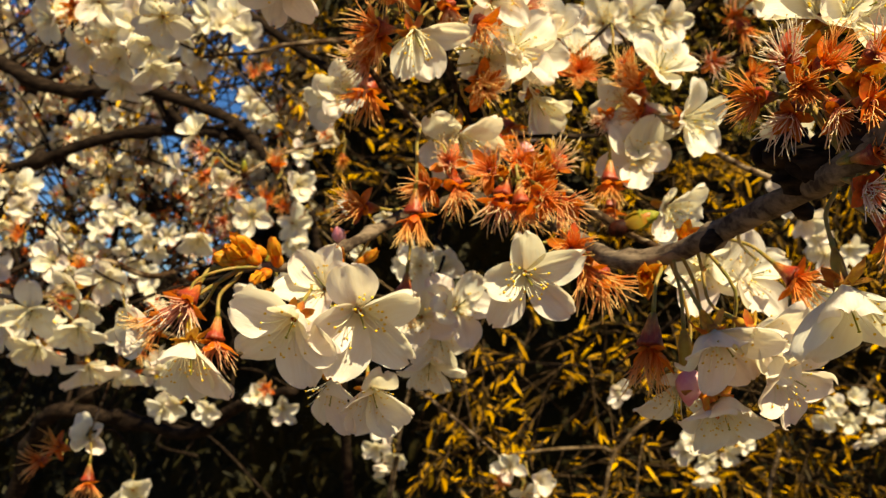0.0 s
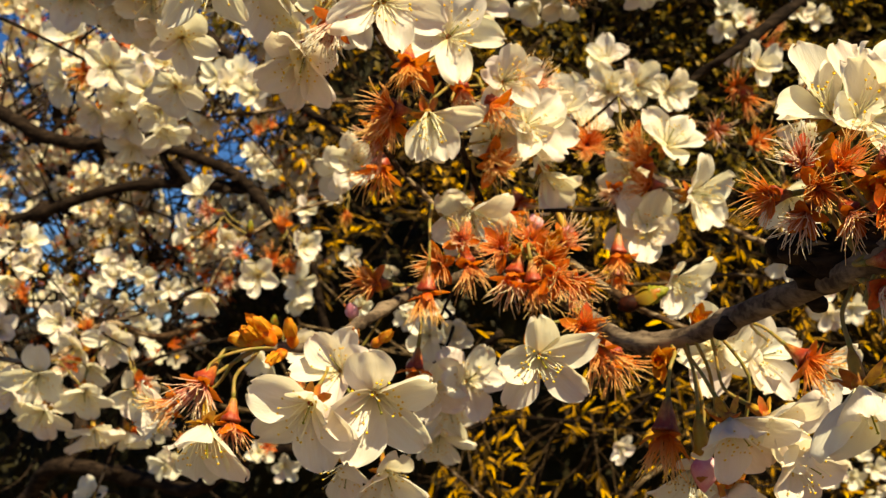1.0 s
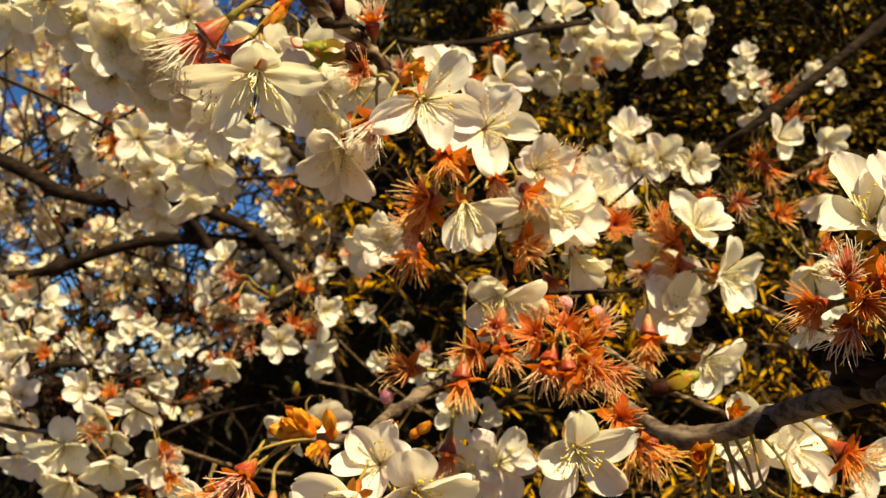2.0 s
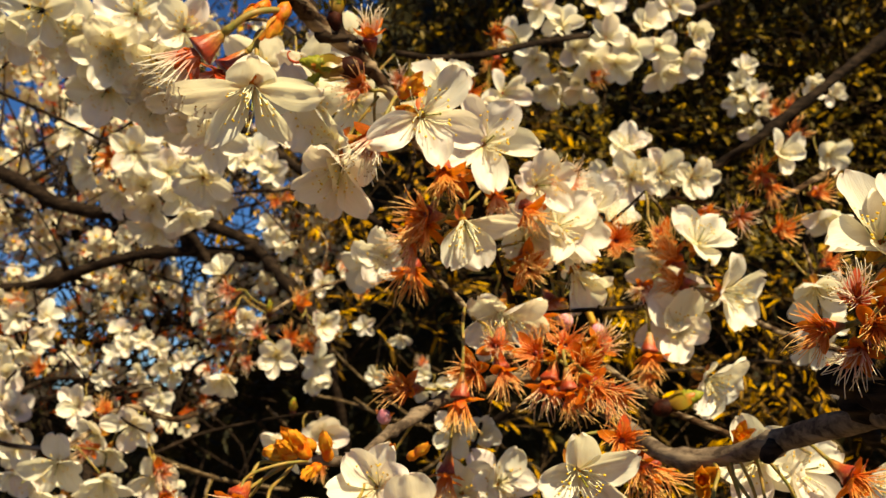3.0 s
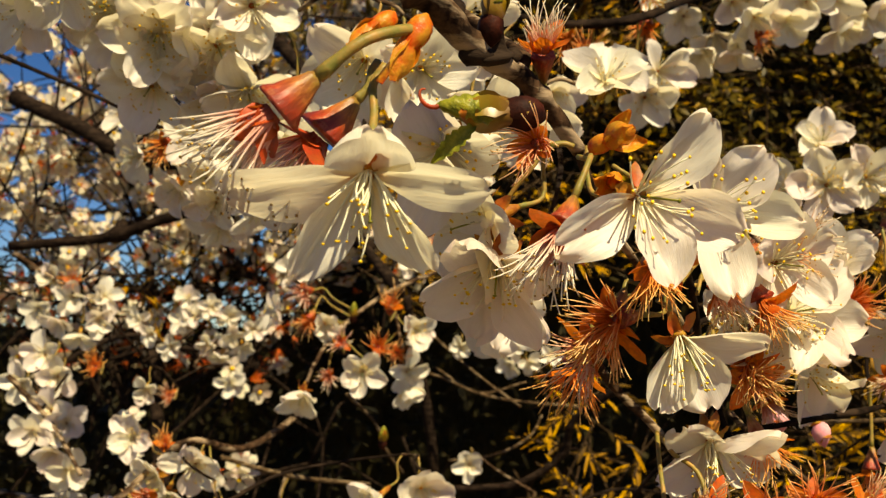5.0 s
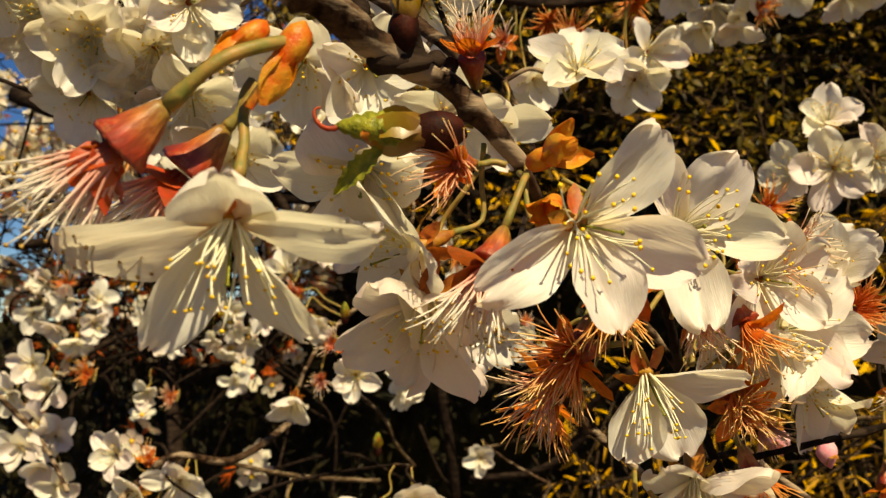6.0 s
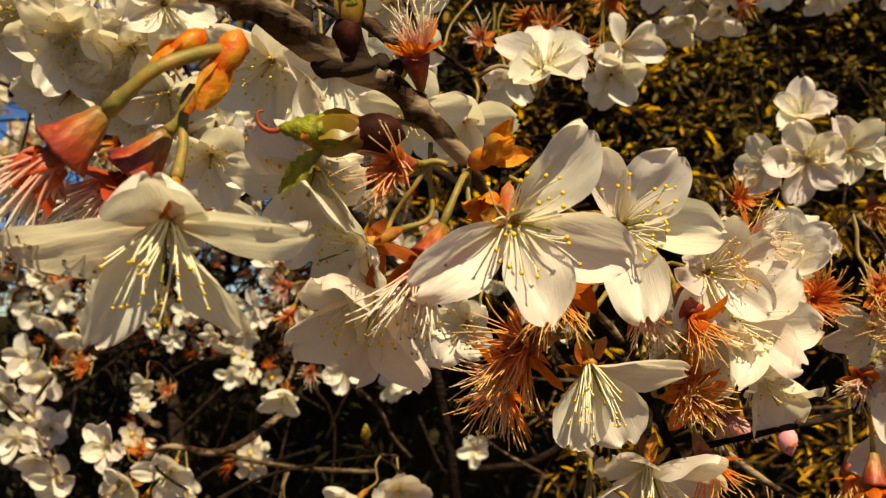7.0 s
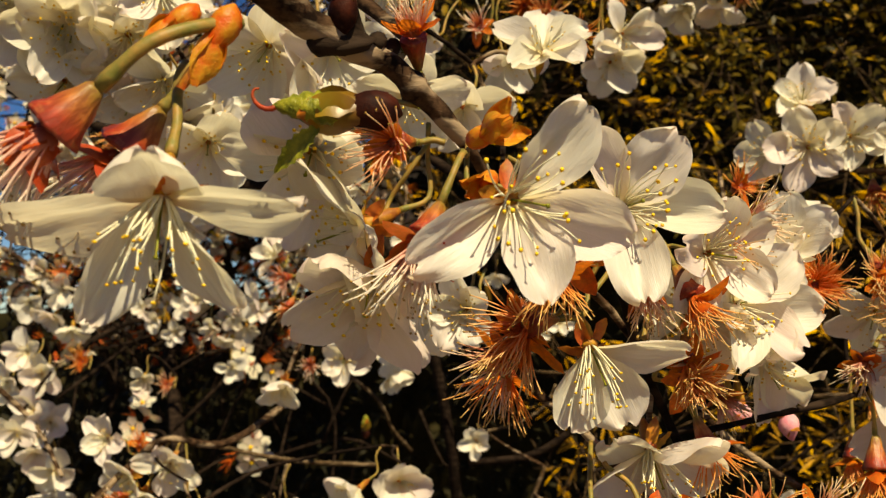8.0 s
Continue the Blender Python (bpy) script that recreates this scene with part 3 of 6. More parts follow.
# ---- hedge ----
LEAF = ([(0, 0, 0), (-0.10, 0.3, 0.03), (0, 0.32, 0), (0.10, 0.3, 0.03), (-0.09, 0.68, 0.0), (0, 0.7, -0.03), (0.09, 0.68, 0.0), (0, 1, -0.10)],
        [(0, 2, 1), (0, 3, 2), (1, 2, 5, 4), (2, 3, 6, 5), (4, 5, 7), (5, 6, 7)], [0] * 6)
rh = random.Random(31)


def hedge_top(x):
    """How high the shrub stands at x."""
    if x > -0.10:
        return 3.3
    return 1.76 + 1.55 / (1 + math.exp(-(x + 0.42) * 16))


def leaf_pose(at, way, long, wide):
    """A leaf of that length along way, its face turned up and outwards."""
    up = Vector((rh.uniform(-0.6, 0.6), -0.6, 0.8)).normalized()
    side = way.cross(up).normalized()
    m = Matrix((side, way, side.cross(way))).transposed().to_4x4()
    return Matrix.Translation(at) @ m @ Matrix.Diagonal((long * wide, long, long, 1))


def hang(at, long, down=0.6):
    """A pose for a narrow leaf that points outwards and droops."""
    a = rh.uniform(0, 2 * math.pi)
    way = Vector((math.cos(a) * 0.8, math.sin(a) * 0.6 - 0.35, rh.uniform(-1.1, 1.0) - down)).normalized()
    return leaf_pose(at, way, long, rh.uniform(0.8, 1.8))


front, upper, deep, stems, sprays = [], [], [], [], []
for _ in range(5200):
    x = rh.uniform(-1.1, 1.7)
    z = rh.uniform(0.7, min(hedge_top(x), 2.9))
    face = 1.42 + 0.16 * noise.noise(Vector((x * 2.2, z * 2.2, 3))) + 0.35 * max(0, z - 1.9) + 0.10 * rh.random()
    patch = noise.noise(Vector((x * 3.1, z * 3.1, 8))) + 0.25 * noise.noise(Vector((x * 9, z * 9, 2)))
    if patch < (0.80 if x < -0.02 and z < 1.80 else 0.12 if x < -0.27 and z < 1.98 else -0.38 if z < 1.85 else -0.7):
        continue
    at = Vector((x, face + 0.10 * abs(rh.gauss(0, 1)), z))
    stems.append(at)
    spray = Vector((rh.gauss(0.25, 0.7), rh.gauss(-0.5, 0.5), rh.gauss(-0.35, 0.55))).normalized()
    far = rh.uniform(0.06, 0.15)
    sprays.append((at, at + spray * far))
    for k in range(rh.randrange(7, 15)):
        p = at + spray * far * rh.uniform(0.1, 1.0)
        way = (spray + 0.75 * Vector((rh.gauss(0, 1), rh.gauss(0, 1), rh.gauss(0, 1))).normalized()).normalized()
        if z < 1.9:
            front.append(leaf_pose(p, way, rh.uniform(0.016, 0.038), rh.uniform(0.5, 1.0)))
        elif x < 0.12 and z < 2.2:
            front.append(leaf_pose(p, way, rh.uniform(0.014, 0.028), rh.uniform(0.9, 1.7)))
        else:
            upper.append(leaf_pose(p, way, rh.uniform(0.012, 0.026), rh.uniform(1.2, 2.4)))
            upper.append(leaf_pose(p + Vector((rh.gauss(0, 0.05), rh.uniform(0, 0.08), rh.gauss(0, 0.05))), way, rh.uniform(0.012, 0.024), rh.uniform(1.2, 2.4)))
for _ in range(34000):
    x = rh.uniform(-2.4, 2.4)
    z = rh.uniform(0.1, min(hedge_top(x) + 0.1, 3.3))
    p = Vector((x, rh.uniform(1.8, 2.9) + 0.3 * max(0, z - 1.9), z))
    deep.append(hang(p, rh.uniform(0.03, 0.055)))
# Unseen leafy overhang, added only to keep sun off the shrub's inside.
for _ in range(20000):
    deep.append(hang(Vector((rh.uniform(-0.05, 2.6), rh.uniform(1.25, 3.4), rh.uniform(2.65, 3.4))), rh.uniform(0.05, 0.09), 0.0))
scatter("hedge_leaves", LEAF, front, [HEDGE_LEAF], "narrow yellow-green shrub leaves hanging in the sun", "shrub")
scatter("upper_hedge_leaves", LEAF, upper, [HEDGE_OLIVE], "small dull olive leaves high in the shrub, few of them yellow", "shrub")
scatter("inner_hedge_leaves", LEAF, deep, [HEDGE_SHADED], "inner evergreen leaves with deep shade in their colour, plus an unseen shading overhang", "shrub")
# Solid backing in that near-black colour, standing in for shade inside the shrub.
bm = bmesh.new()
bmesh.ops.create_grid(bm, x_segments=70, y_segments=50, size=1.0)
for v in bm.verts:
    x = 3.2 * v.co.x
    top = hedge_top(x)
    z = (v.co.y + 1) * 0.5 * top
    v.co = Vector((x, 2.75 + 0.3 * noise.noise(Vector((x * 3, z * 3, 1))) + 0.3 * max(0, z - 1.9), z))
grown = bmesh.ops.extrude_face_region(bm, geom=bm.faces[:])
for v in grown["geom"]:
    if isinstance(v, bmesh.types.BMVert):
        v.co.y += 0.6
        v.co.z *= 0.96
core = new("shrub_core", mesh_of(bm, HEDGE_SHADED))
tagged(core, "dense heart of the evergreen shrub, coloured near-black for shade", "shrub", "", "stuff")
bm = bmesh.new()
for a, b in sprays:
    tube(bm, spline([a + (a - b) * 0.6, a, b], 2), [0.0014, 0.0013, 0.0012, 0.001, 0.0008], 4)
for at in stems[::7]:
    root = at + Vector((rh.gauss(0, 0.16), rh.uniform(-0.02, 0.12), rh.gauss(-0.05, 0.12)))
    tube(bm, spline([root, root.lerp(at, 0.5) + Vector((rh.gauss(0, 0.03), rh.gauss(0, 0.03), 0.03)), at], 3), [0.0020 - 0.0002 * k for k in range(7)], 4)
tagged(new("shrub_twigs", mesh_of(bm, SHRUB_TWIG)), "thin brown twigs inside the shrub", "shrub", "", "stuff")


# ---- the cherry tree ----

# branches
branch([(-0.0801, 0.2938, 1.7924), (-0.0731, 0.3021, 1.7856), (-0.0669, 0.3091, 1.7823), (-0.0612, 0.3200, 1.7788), (-0.0541, 0.3290, 1.7763), (-0.0472, 0.3361, 1.7730), (-0.0404, 0.3423, 1.7662), (-0.0345, 0.3495, 1.7598)], 0.0037, 0.0020, knots=3, label='grey-brown cherry branch with small spurs and pale scars')
branch([(-0.0551, 0.3280, 1.7755), (-0.0554, 0.3256, 1.7800), (-0.0552, 0.3224, 1.7831)], 0.0036, 0.0026, mat=BARK_SHADED, knots=1, label='short dark spur of the cherry branch')
leaf_bud((-0.0552, 0.3223, 1.7836), (0.04, -0.17, 0.99), size=0.9)
branch([(-0.0345, 0.3495, 1.7598), (-0.0270, 0.3703, 1.7479), (-0.0137, 0.3958, 1.7350), (0.0002, 0.4134, 1.7211), (0.0088, 0.4206, 1.7049), (0.0088, 0.4217, 1.6890)], 0.0014, 0.0008, label='thin olive-brown cherry twig')
branch([(0.1096, 0.1873, 1.6599), (0.1037, 0.2084, 1.6479), (0.0994, 0.2340, 1.6425), (0.0976, 0.2593, 1.6400), (0.0935, 0.2846, 1.6371), (0.0852, 0.3101, 1.6322), (0.0765, 0.3274, 1.6283), (0.0616, 0.3405, 1.6280), (0.0519, 0.3697, 1.6383), (0.0416, 0.3938, 1.6488), (0.0285, 0.4033, 1.6547), (0.0145, 0.4060, 1.6587), (0.0003, 0.4061, 1.6569), (-0.0183, 0.4007, 1.6493), (-0.0312, 0.3873, 1.6406), (-0.0393, 0.3797, 1.6355), (-0.0485, 0.3523, 1.6270), (-0.0621, 0.3483, 1.6268), (-0.0698, 0.3462, 1.6268)], 0.0042, 0.0016, mat=BARK_GREY, knots=6, label='smooth grey-brown cherry branch bent upwards at its end')
branch([(0.0319, 0.3911, 1.6684), (0.0409, 0.3954, 1.6682), (0.0589, 0.4075, 1.6573), (0.0828, 0.4260, 1.6452), (0.1070, 0.4399, 1.6369), (0.1428, 0.4628, 1.6240)], 0.0018, 0.0013, knots=3, label='thin grey cherry twig')
branch([(0.0229, 0.4256, 1.6878), (0.0438, 0.4354, 1.6909), (0.0750, 0.4552, 1.6952), (0.0903, 0.4646, 1.7034), (0.1144, 0.4739, 1.7123), (0.1451, 0.4845, 1.7074)], 0.0010, 0.0009, mat=BARK_SHADED, knots=2, label='dark cherry twig behind the flowers')
branch([(-0.0317, 0.3929, 1.7157), (-0.0205, 0.3993, 1.7007), (-0.0090, 0.4052, 1.6900), (0.0052, 0.4067, 1.6733), (0.0169, 0.4059, 1.6599)], 0.0012, 0.0013, label='thin reddish-brown cherry twig')
branch([(-0.0090, 0.3753, 1.7469), (-0.0003, 0.3919, 1.7294), (0.0067, 0.4137, 1.7090), (0.0154, 0.4255, 1.6891), (0.0244, 0.4125, 1.6644)], 0.0012, 0.0013, mat=BARK_SHADED, label='brown cherry twig with flower stalks')
branch([(0.0297, 0.4855, 1.6903), (0.0438, 0.4880, 1.6763), (0.0577, 0.4851, 1.6658), (0.0763, 0.4880, 1.6533)], 0.0011, 0.0013, label='thin pale grey cherry twig')
branch([(0.1492, 0.6026, 1.7973), (0.1619, 0.6012, 1.8080), (0.1822, 0.5944, 1.8206), (0.2329, 0.6094, 1.8601), (0.2986, 0.6327, 1.9137)], 0.0022, 0.0036, mat=BARK_SHADED, knots=3, label='dark cherry branch crossing the shrub')
branch([(0.2388, 0.6169, 1.8066), (0.2043, 0.6095, 1.7871), (0.1752, 0.6063, 1.7726), (0.1398, 0.5993, 1.7815), (0.1073, 0.6032, 1.7859)], 0.0022, 0.0012, label='thin brown cherry twig')
branch([(0.2191, 0.5563, 1.6792), (0.1575, 0.5033, 1.6876), (0.1220, 0.4612, 1.6946), (0.0991, 0.4493, 1.7033)], 0.0018, 0.0012, label='thin brown cherry twig')
branch([(-0.2238, 0.8856, 1.8575), (-0.1963, 0.8758, 1.8582), (-0.1694, 0.8662, 1.8569), (-0.1381, 0.8560, 1.8604), (-0.0832, 0.8464, 1.8619)], 0.0014, 0.0026, label='pale grey cherry twig')
branch([(-0.2527, 0.9081, 1.9702), (-0.2099, 0.8941, 1.9224), (-0.1811, 0.8868, 1.9005), (-0.1409, 0.8708, 1.8683), (-0.0768, 0.8567, 1.8219)], 0.0060, 0.0035, mat=BARK_SHADED, label='dark cherry branch behind white flowers')
branch([(-0.2572, 0.4506, 1.8506), (-0.2250, 0.4613, 1.8497), (-0.1967, 0.4725, 1.8459), (-0.1654, 0.4794, 1.8371), (-0.1367, 0.4747, 1.8379)], 0.0026, 0.0015, mat=BARK_SHADED, label='dark cherry twig under the flowers')
branch([(-0.3276, 0.5993, 1.8643), (-0.2802, 0.6231, 1.8465), (-0.2439, 0.6465, 1.8308), (-0.2058, 0.6597, 1.8149), (-0.1742, 0.6724, 1.8023)], 0.0013, 0.0010, mat=BARK_SHADED, label='dark cherry twig under the flowers')
branch([(-0.0988, 0.8701, 1.7768), (-0.1409, 0.8226, 1.7535), (-0.1713, 0.7913, 1.7251), (-0.1848, 0.7746, 1.7019), (-0.1924, 0.7730, 1.6804)], 0.0018, 0.0012, label='thin cherry twig with drooping flowers')
branch([(-0.1409, 0.8226, 1.7535), (-0.1326, 0.8176, 1.7229), (-0.1281, 0.8235, 1.6868)], 0.0014, 0.0012, label='thin cherry twig with drooping flowers')
branch([(-0.2059, 0.8362, 1.6642), (-0.2199, 0.7375, 1.6469), (-0.2416, 0.6903, 1.6549), (-0.2607, 0.6822, 1.6401), (-0.2652, 0.6386, 1.6274), (-0.2841, 0.6180, 1.6283), (-0.3127, 0.6063, 1.6352)], 0.0024, 0.0015, label='thin cherry twig with drooping flowers')
branch([(-0.3983, 0.7686, 1.6886), (-0.3730, 0.7846, 1.6548), (-0.3295, 0.7391, 1.6268)], 0.0020, 0.0014, label='thin brown cherry twig among flowers')
branch([(-0.5192, 0.9928, 1.7949), (-0.4692, 0.9881, 1.7658), (-0.4257, 0.9832, 1.7372)], 0.0024, 0.0014, label='thin brown cherry twig among flowers')
branch([(-0.0492, 0.6005, 1.8818), (-0.0180, 0.5968, 1.8765), (0.0134, 0.6014, 1.8819), (0.0479, 0.6578, 1.9122), (0.1029, 0.7048, 1.9399), (0.1598, 0.7323, 1.9625), (0.2089, 0.7495, 1.9861)], 0.0022, 0.0026, mat=BARK_SHADED, label='dark cherry twig loaded with flowers')
branch([(-0.0787, 0.3781, 1.8138), (-0.0606, 0.3706, 1.7993), (-0.0471, 0.3578, 1.7854)], 0.0018, 0.0016, label='thin brown cherry twig')
branch([(-0.8333, 1.5527, 2.0935), (-0.7002, 1.5081, 2.0329), (-0.6296, 1.4916, 1.9935), (-0.5518, 1.4733, 1.9758), (-0.4757, 1.4534, 1.9763), (-0.4100, 1.4350, 1.9582), (-0.3211, 1.4184, 1.9212), (-0.2838, 1.4010, 1.8903), (-0.2458, 1.3750, 1.8438), (-0.1907, 1.3304, 1.7806)], 0.0130, 0.0060, mat=BARK_SHADED, knots=4, label='thick dark cherry bough against the sky')
branch([(-0.8191, 1.5427, 1.8589), (-0.7013, 1.5224, 1.8656), (-0.6435, 1.5119, 1.8724), (-0.5560, 1.4900, 1.8971), (-0.4707, 1.4691, 1.9099), (-0.3877, 1.4494, 1.9078), (-0.2962, 1.4207, 1.8944)], 0.0080, 0.0090, mat=BARK_SHADED, knots=3, label='dark cherry bough against the sky')
branch([(-0.4102, 1.4365, 1.9414), (-0.3850, 1.4396, 1.9058), (-0.3725, 1.4416, 1.8820)], 0.0080, 0.0060, mat=BARK_SHADED, label='short dark fork of the bough')
branch([(-0.4383, 1.4433, 1.9778), (-0.4174, 1.4477, 1.9267), (-0.3962, 1.4494, 1.9079)], 0.0070, 0.0060, mat=BARK_SHADED, label='short dark fork of the bough')
branch([(-0.5797, 1.3240, 1.3723), (-0.5278, 1.2658, 1.4676), (-0.4785, 1.2122, 1.5089), (-0.4089, 1.1929, 1.5033), (-0.3452, 1.1635, 1.4961), (-0.2907, 1.1341, 1.4902), (-0.2237, 1.0912, 1.5250), (-0.1546, 1.0094, 1.5449)], 0.0120, 0.0060, mat=BARK_SHADED, knots=3, label='thick shaded cherry bough low in the tree')
branch([(-0.5728, 1.5666, 1.5003), (-0.6604, 1.7398, 1.6743), (-0.7404, 1.9162, 1.8288), (-0.8277, 2.0873, 2.0154), (-0.9172, 2.2467, 2.2736), (-1.0090, 2.3998, 2.5706)], 0.0120, 0.0070, mat=BARK_SHADED, label='dark upright limb of the cherry tree')
branch([(-1.0101, 2.0177, 1.8034), (-0.8271, 1.9666, 1.8222), (-0.6964, 1.9203, 1.8071), (-0.5567, 1.8156, 1.8405), (-0.4483, 1.7207, 1.8108)], 0.0080, 0.0040, mat=BARK_SHADED, label='dark limb far in the cherry tree')
branch([(-0.6634, 1.9314, 1.7419), (-0.7060, 2.1046, 1.9194), (-0.7510, 2.1787, 2.0831), (-0.7750, 2.3457, 2.3007)], 0.0070, 0.0040, mat=BARK_SHADED, label='dark limb far in the cherry tree')
branch([(-0.7292, 1.5351, 1.6804), (-0.6448, 1.5797, 1.7258), (-0.5030, 1.5342, 1.7064), (-0.3812, 1.5276, 1.7581)], 0.0050, 0.0030, mat=BARK_SHADED, label='dark limb far in the cherry tree')
branch([(-1.1083, 2.1817, 2.0323), (-1.0240, 2.2623, 2.1681), (-0.9173, 2.2659, 2.1551), (-0.7894, 2.1863, 2.0327)], 0.0060, 0.0040, mat=BARK_SHADED, label='dark limb far in the cherry tree')
branch([(-1.0251, 2.2775, 2.6988), (-1.0114, 2.3044, 2.5340), (-0.9906, 2.3248, 2.4103), (-1.0186, 2.3444, 2.2867), (-0.9840, 2.3761, 2.0944)], 0.0060, 0.0040, mat=BARK_SHADED, label='dark cherry limb against the sky')
branch([(-0.1975, 1.4448, 1.7853), (-0.1877, 1.4555, 1.7203), (-0.1729, 1.4663, 1.6553), (-0.1585, 1.5081, 1.5234), (-0.1555, 1.6005, 1.3290)], 0.0060, 0.0080, mat=BARK_SHADED, name='shrub_stem', label='upright dark brown stem of the shrub')
branch([(-0.0271, 1.1281, 1.5693), (-0.0403, 1.1308, 1.5371), (-0.0521, 1.1447, 1.4908), (-0.0568, 1.1577, 1.4569), (-0.0691, 1.1729, 1.3959)], 0.0018, 0.0034, mat=TWIG, label='pale twig hanging before the shrub', sides=6)
branch([(0.0230, 1.2087, 1.5666), (0.0282, 1.2135, 1.5111), (0.0438, 1.2386, 1.4531)], 0.0014, 0.0014, mat=TWIG, label='thin twig hanging before the shrub', sides=6)
branch([(0.0810, 1.2694, 1.4455), (0.1402, 1.2792, 1.4512), (0.2002, 1.2893, 1.4518), (0.2240, 1.2998, 1.4468), (0.2539, 1.2973, 1.4776), (0.2919, 1.3157, 1.4980)], 0.0016, 0.0034, mat=TWIG, label='pale forked shrub twig', sides=6, wood=False)
branch([(0.2240, 1.2998, 1.4468), (0.2149, 1.3019, 1.4224), (0.2049, 1.3063, 1.3707)], 0.0026, 0.0034, mat=TWIG, label='pale forked shrub twig', sides=6, wood=False)
branch([(0.2653, 1.3185, 1.4643), (0.2574, 1.3223, 1.4193), (0.2533, 1.3268, 1.3668)], 0.0014, 0.0014, mat=TWIG, label='thin pale twig of the shrub', sides=6, wood=False)
branch([(0.4461, 1.3207, 1.4444), (0.4345, 1.3242, 1.4031), (0.4290, 1.3274, 1.3656)], 0.0030, 0.0034, mat=TWIG, label='pale upright twig of the shrub', sides=6, wood=False)
branch([(-0.1870, 1.4289, 1.7595), (-0.1464, 1.4360, 1.7194), (-0.0967, 1.4230, 1.6791), (-0.0405, 1.4099, 1.6399)], 0.0016, 0.0016, mat=TWIG, label='thin pale twig of the shrub', sides=6, wood=False)
branch([(-0.1546, 1.4411, 1.6874), (-0.0978, 1.4471, 1.6554), (-0.0328, 1.4454, 1.6715)], 0.0016, 0.0014, mat=TWIG, label='thin pale twig of the shrub', sides=6, wood=False)
branch([(-0.2123, 1.4084, 1.6918), (-0.1519, 1.4140, 1.6780), (-0.0989, 1.4198, 1.6566), (-0.0461, 1.4244, 1.6465), (0.0367, 1.4307, 1.6408)], 0.0018, 0.0018, mat=TWIG, label='thin pale twig of the shrub', sides=6, wood=False)
branch([(-0.1242, 1.3803, 1.5355), (-0.0448, 1.3541, 1.5483), (0.0101, 1.3337, 1.5867), (0.0222, 1.3099, 1.6298), (0.0731, 1.2786, 1.6727)], 0.0045, 0.0055, mat=BARK_SHADED, label='dark crooked cherry twig', sides=7)
branch([(-0.1353, 1.4268, 1.5659), (-0.0752, 1.4299, 1.5747), (-0.0304, 1.4305, 1.5981), (-0.0120, 1.4286, 1.6285)], 0.0018, 0.0016, mat=TWIG, label='thin pale twig of the shrub', sides=6, wood=False)
branch([(-0.3020, 0.9568, 1.6159), (-0.2751, 1.0108, 1.5984), (-0.2436, 1.0647, 1.5850), (-0.1959, 1.1195, 1.5739)], 0.0022, 0.0022, mat=TWIG, label='pale bare cherry twig among flowers', sides=6)
branch([(-0.2204, 1.1083, 1.6657), (-0.1939, 1.1333, 1.6361), (-0.1843, 1.1574, 1.6049), (-0.1682, 1.1813, 1.5789)], 0.0018, 0.0018, mat=TWIG, label='thin brown cherry twig among flowers', sides=6)
branch([(0.1115, 0.6564, 1.6766), (0.1511, 0.6567, 1.6784), (0.1942, 0.6565, 1.6838), (0.2474, 0.6584, 1.6768)], 0.0012, 0.0012, mat=TWIG, label='thin brown cherry twig among flowers', sides=6)
branch([(0.5331, 1.9359, 2.4464), (0.6607, 1.9424, 2.4179), (0.7766, 1.9478, 2.3952), (0.8926, 1.9485, 2.4010)], 0.0040, 0.0040, mat=TWIG, label='thin pale twig of the shrub', sides=6, wood=False)
branch([(0.6264, 1.8370, 2.4396), (0.7145, 1.8489, 2.3744), (0.7695, 1.8656, 2.2766)], 0.0030, 0.0030, mat=TWIG, label='thin pale twig of the shrub', sides=6, wood=False)
branch([(0.2224, 1.6799, 2.1230), (0.3210, 1.6789, 2.1377), (0.4196, 1.6814, 2.1310)], 0.0030, 0.0020, mat=TWIG, label='thin pale twig of the shrub', sides=6, wood=False)

for spur in (((0.0976, 0.2593, 1.6400), (0.0955, 0.2570, 1.6480), (0.0930, 0.2540, 1.6545)),
             ((0.0985, 0.2480, 1.6410), (0.1000, 0.2450, 1.6490), (0.1015, 0.2420, 1.6560)),
             ((0.1010, 0.2280, 1.6440), (0.1030, 0.2260, 1.6510), (0.1035, 0.2230, 1.6580))):
    branch(spur, 0.0062, 0.0042, mat=BARK_SHADED, knots=2, rough=0.5, label='dark knobbly spur that carries a flower cluster')

# hero flowers
blossom((-0.0757, 0.2823, 1.7420), (0.03, -0.51, -0.86), size=0.0212, spin=2, turns=(0, 26, -15, 16, -28), reach=(0.62, 1.25, 1.1, 1.0, 1.05), widths=(1.7, 1.35, 0.95, 0.95, 1.35), spreads=(84, 82, 48, 46, 82), long=True, thick=0.0009, narrow=True, hold=(-0.0746, 0.2930, 1.7646), label='large white cherry blossom drooping with long pale stamens')
spent((-0.0922, 0.2812, 1.7532), (-0.76, -0.04, -0.64), size=0.020, spread=50, pale=True, thick=0.0011, hold=(-0.0666, 0.2934, 1.7714))
spent((-0.0862, 0.2932, 1.7512), (-0.66, -0.05, -0.75), size=0.020, spread=50, pale=True, thick=0.001, hold=(-0.0766, 0.2957, 1.7659))
scale_tuft((-0.0684, 0.2902, 1.7705), (-0.46, -0.09, -0.88), size=1.25, closed=True, count=3)
scale_tuft((-0.0747, 0.2895, 1.7721), (-0.65, -0.36, -0.67), size=1.0, closed=True, count=3)
leaf_bud((-0.0510, 0.3139, 1.7603), (-0.97, -0.23, 0.07), size=1.15, leaflet=True)
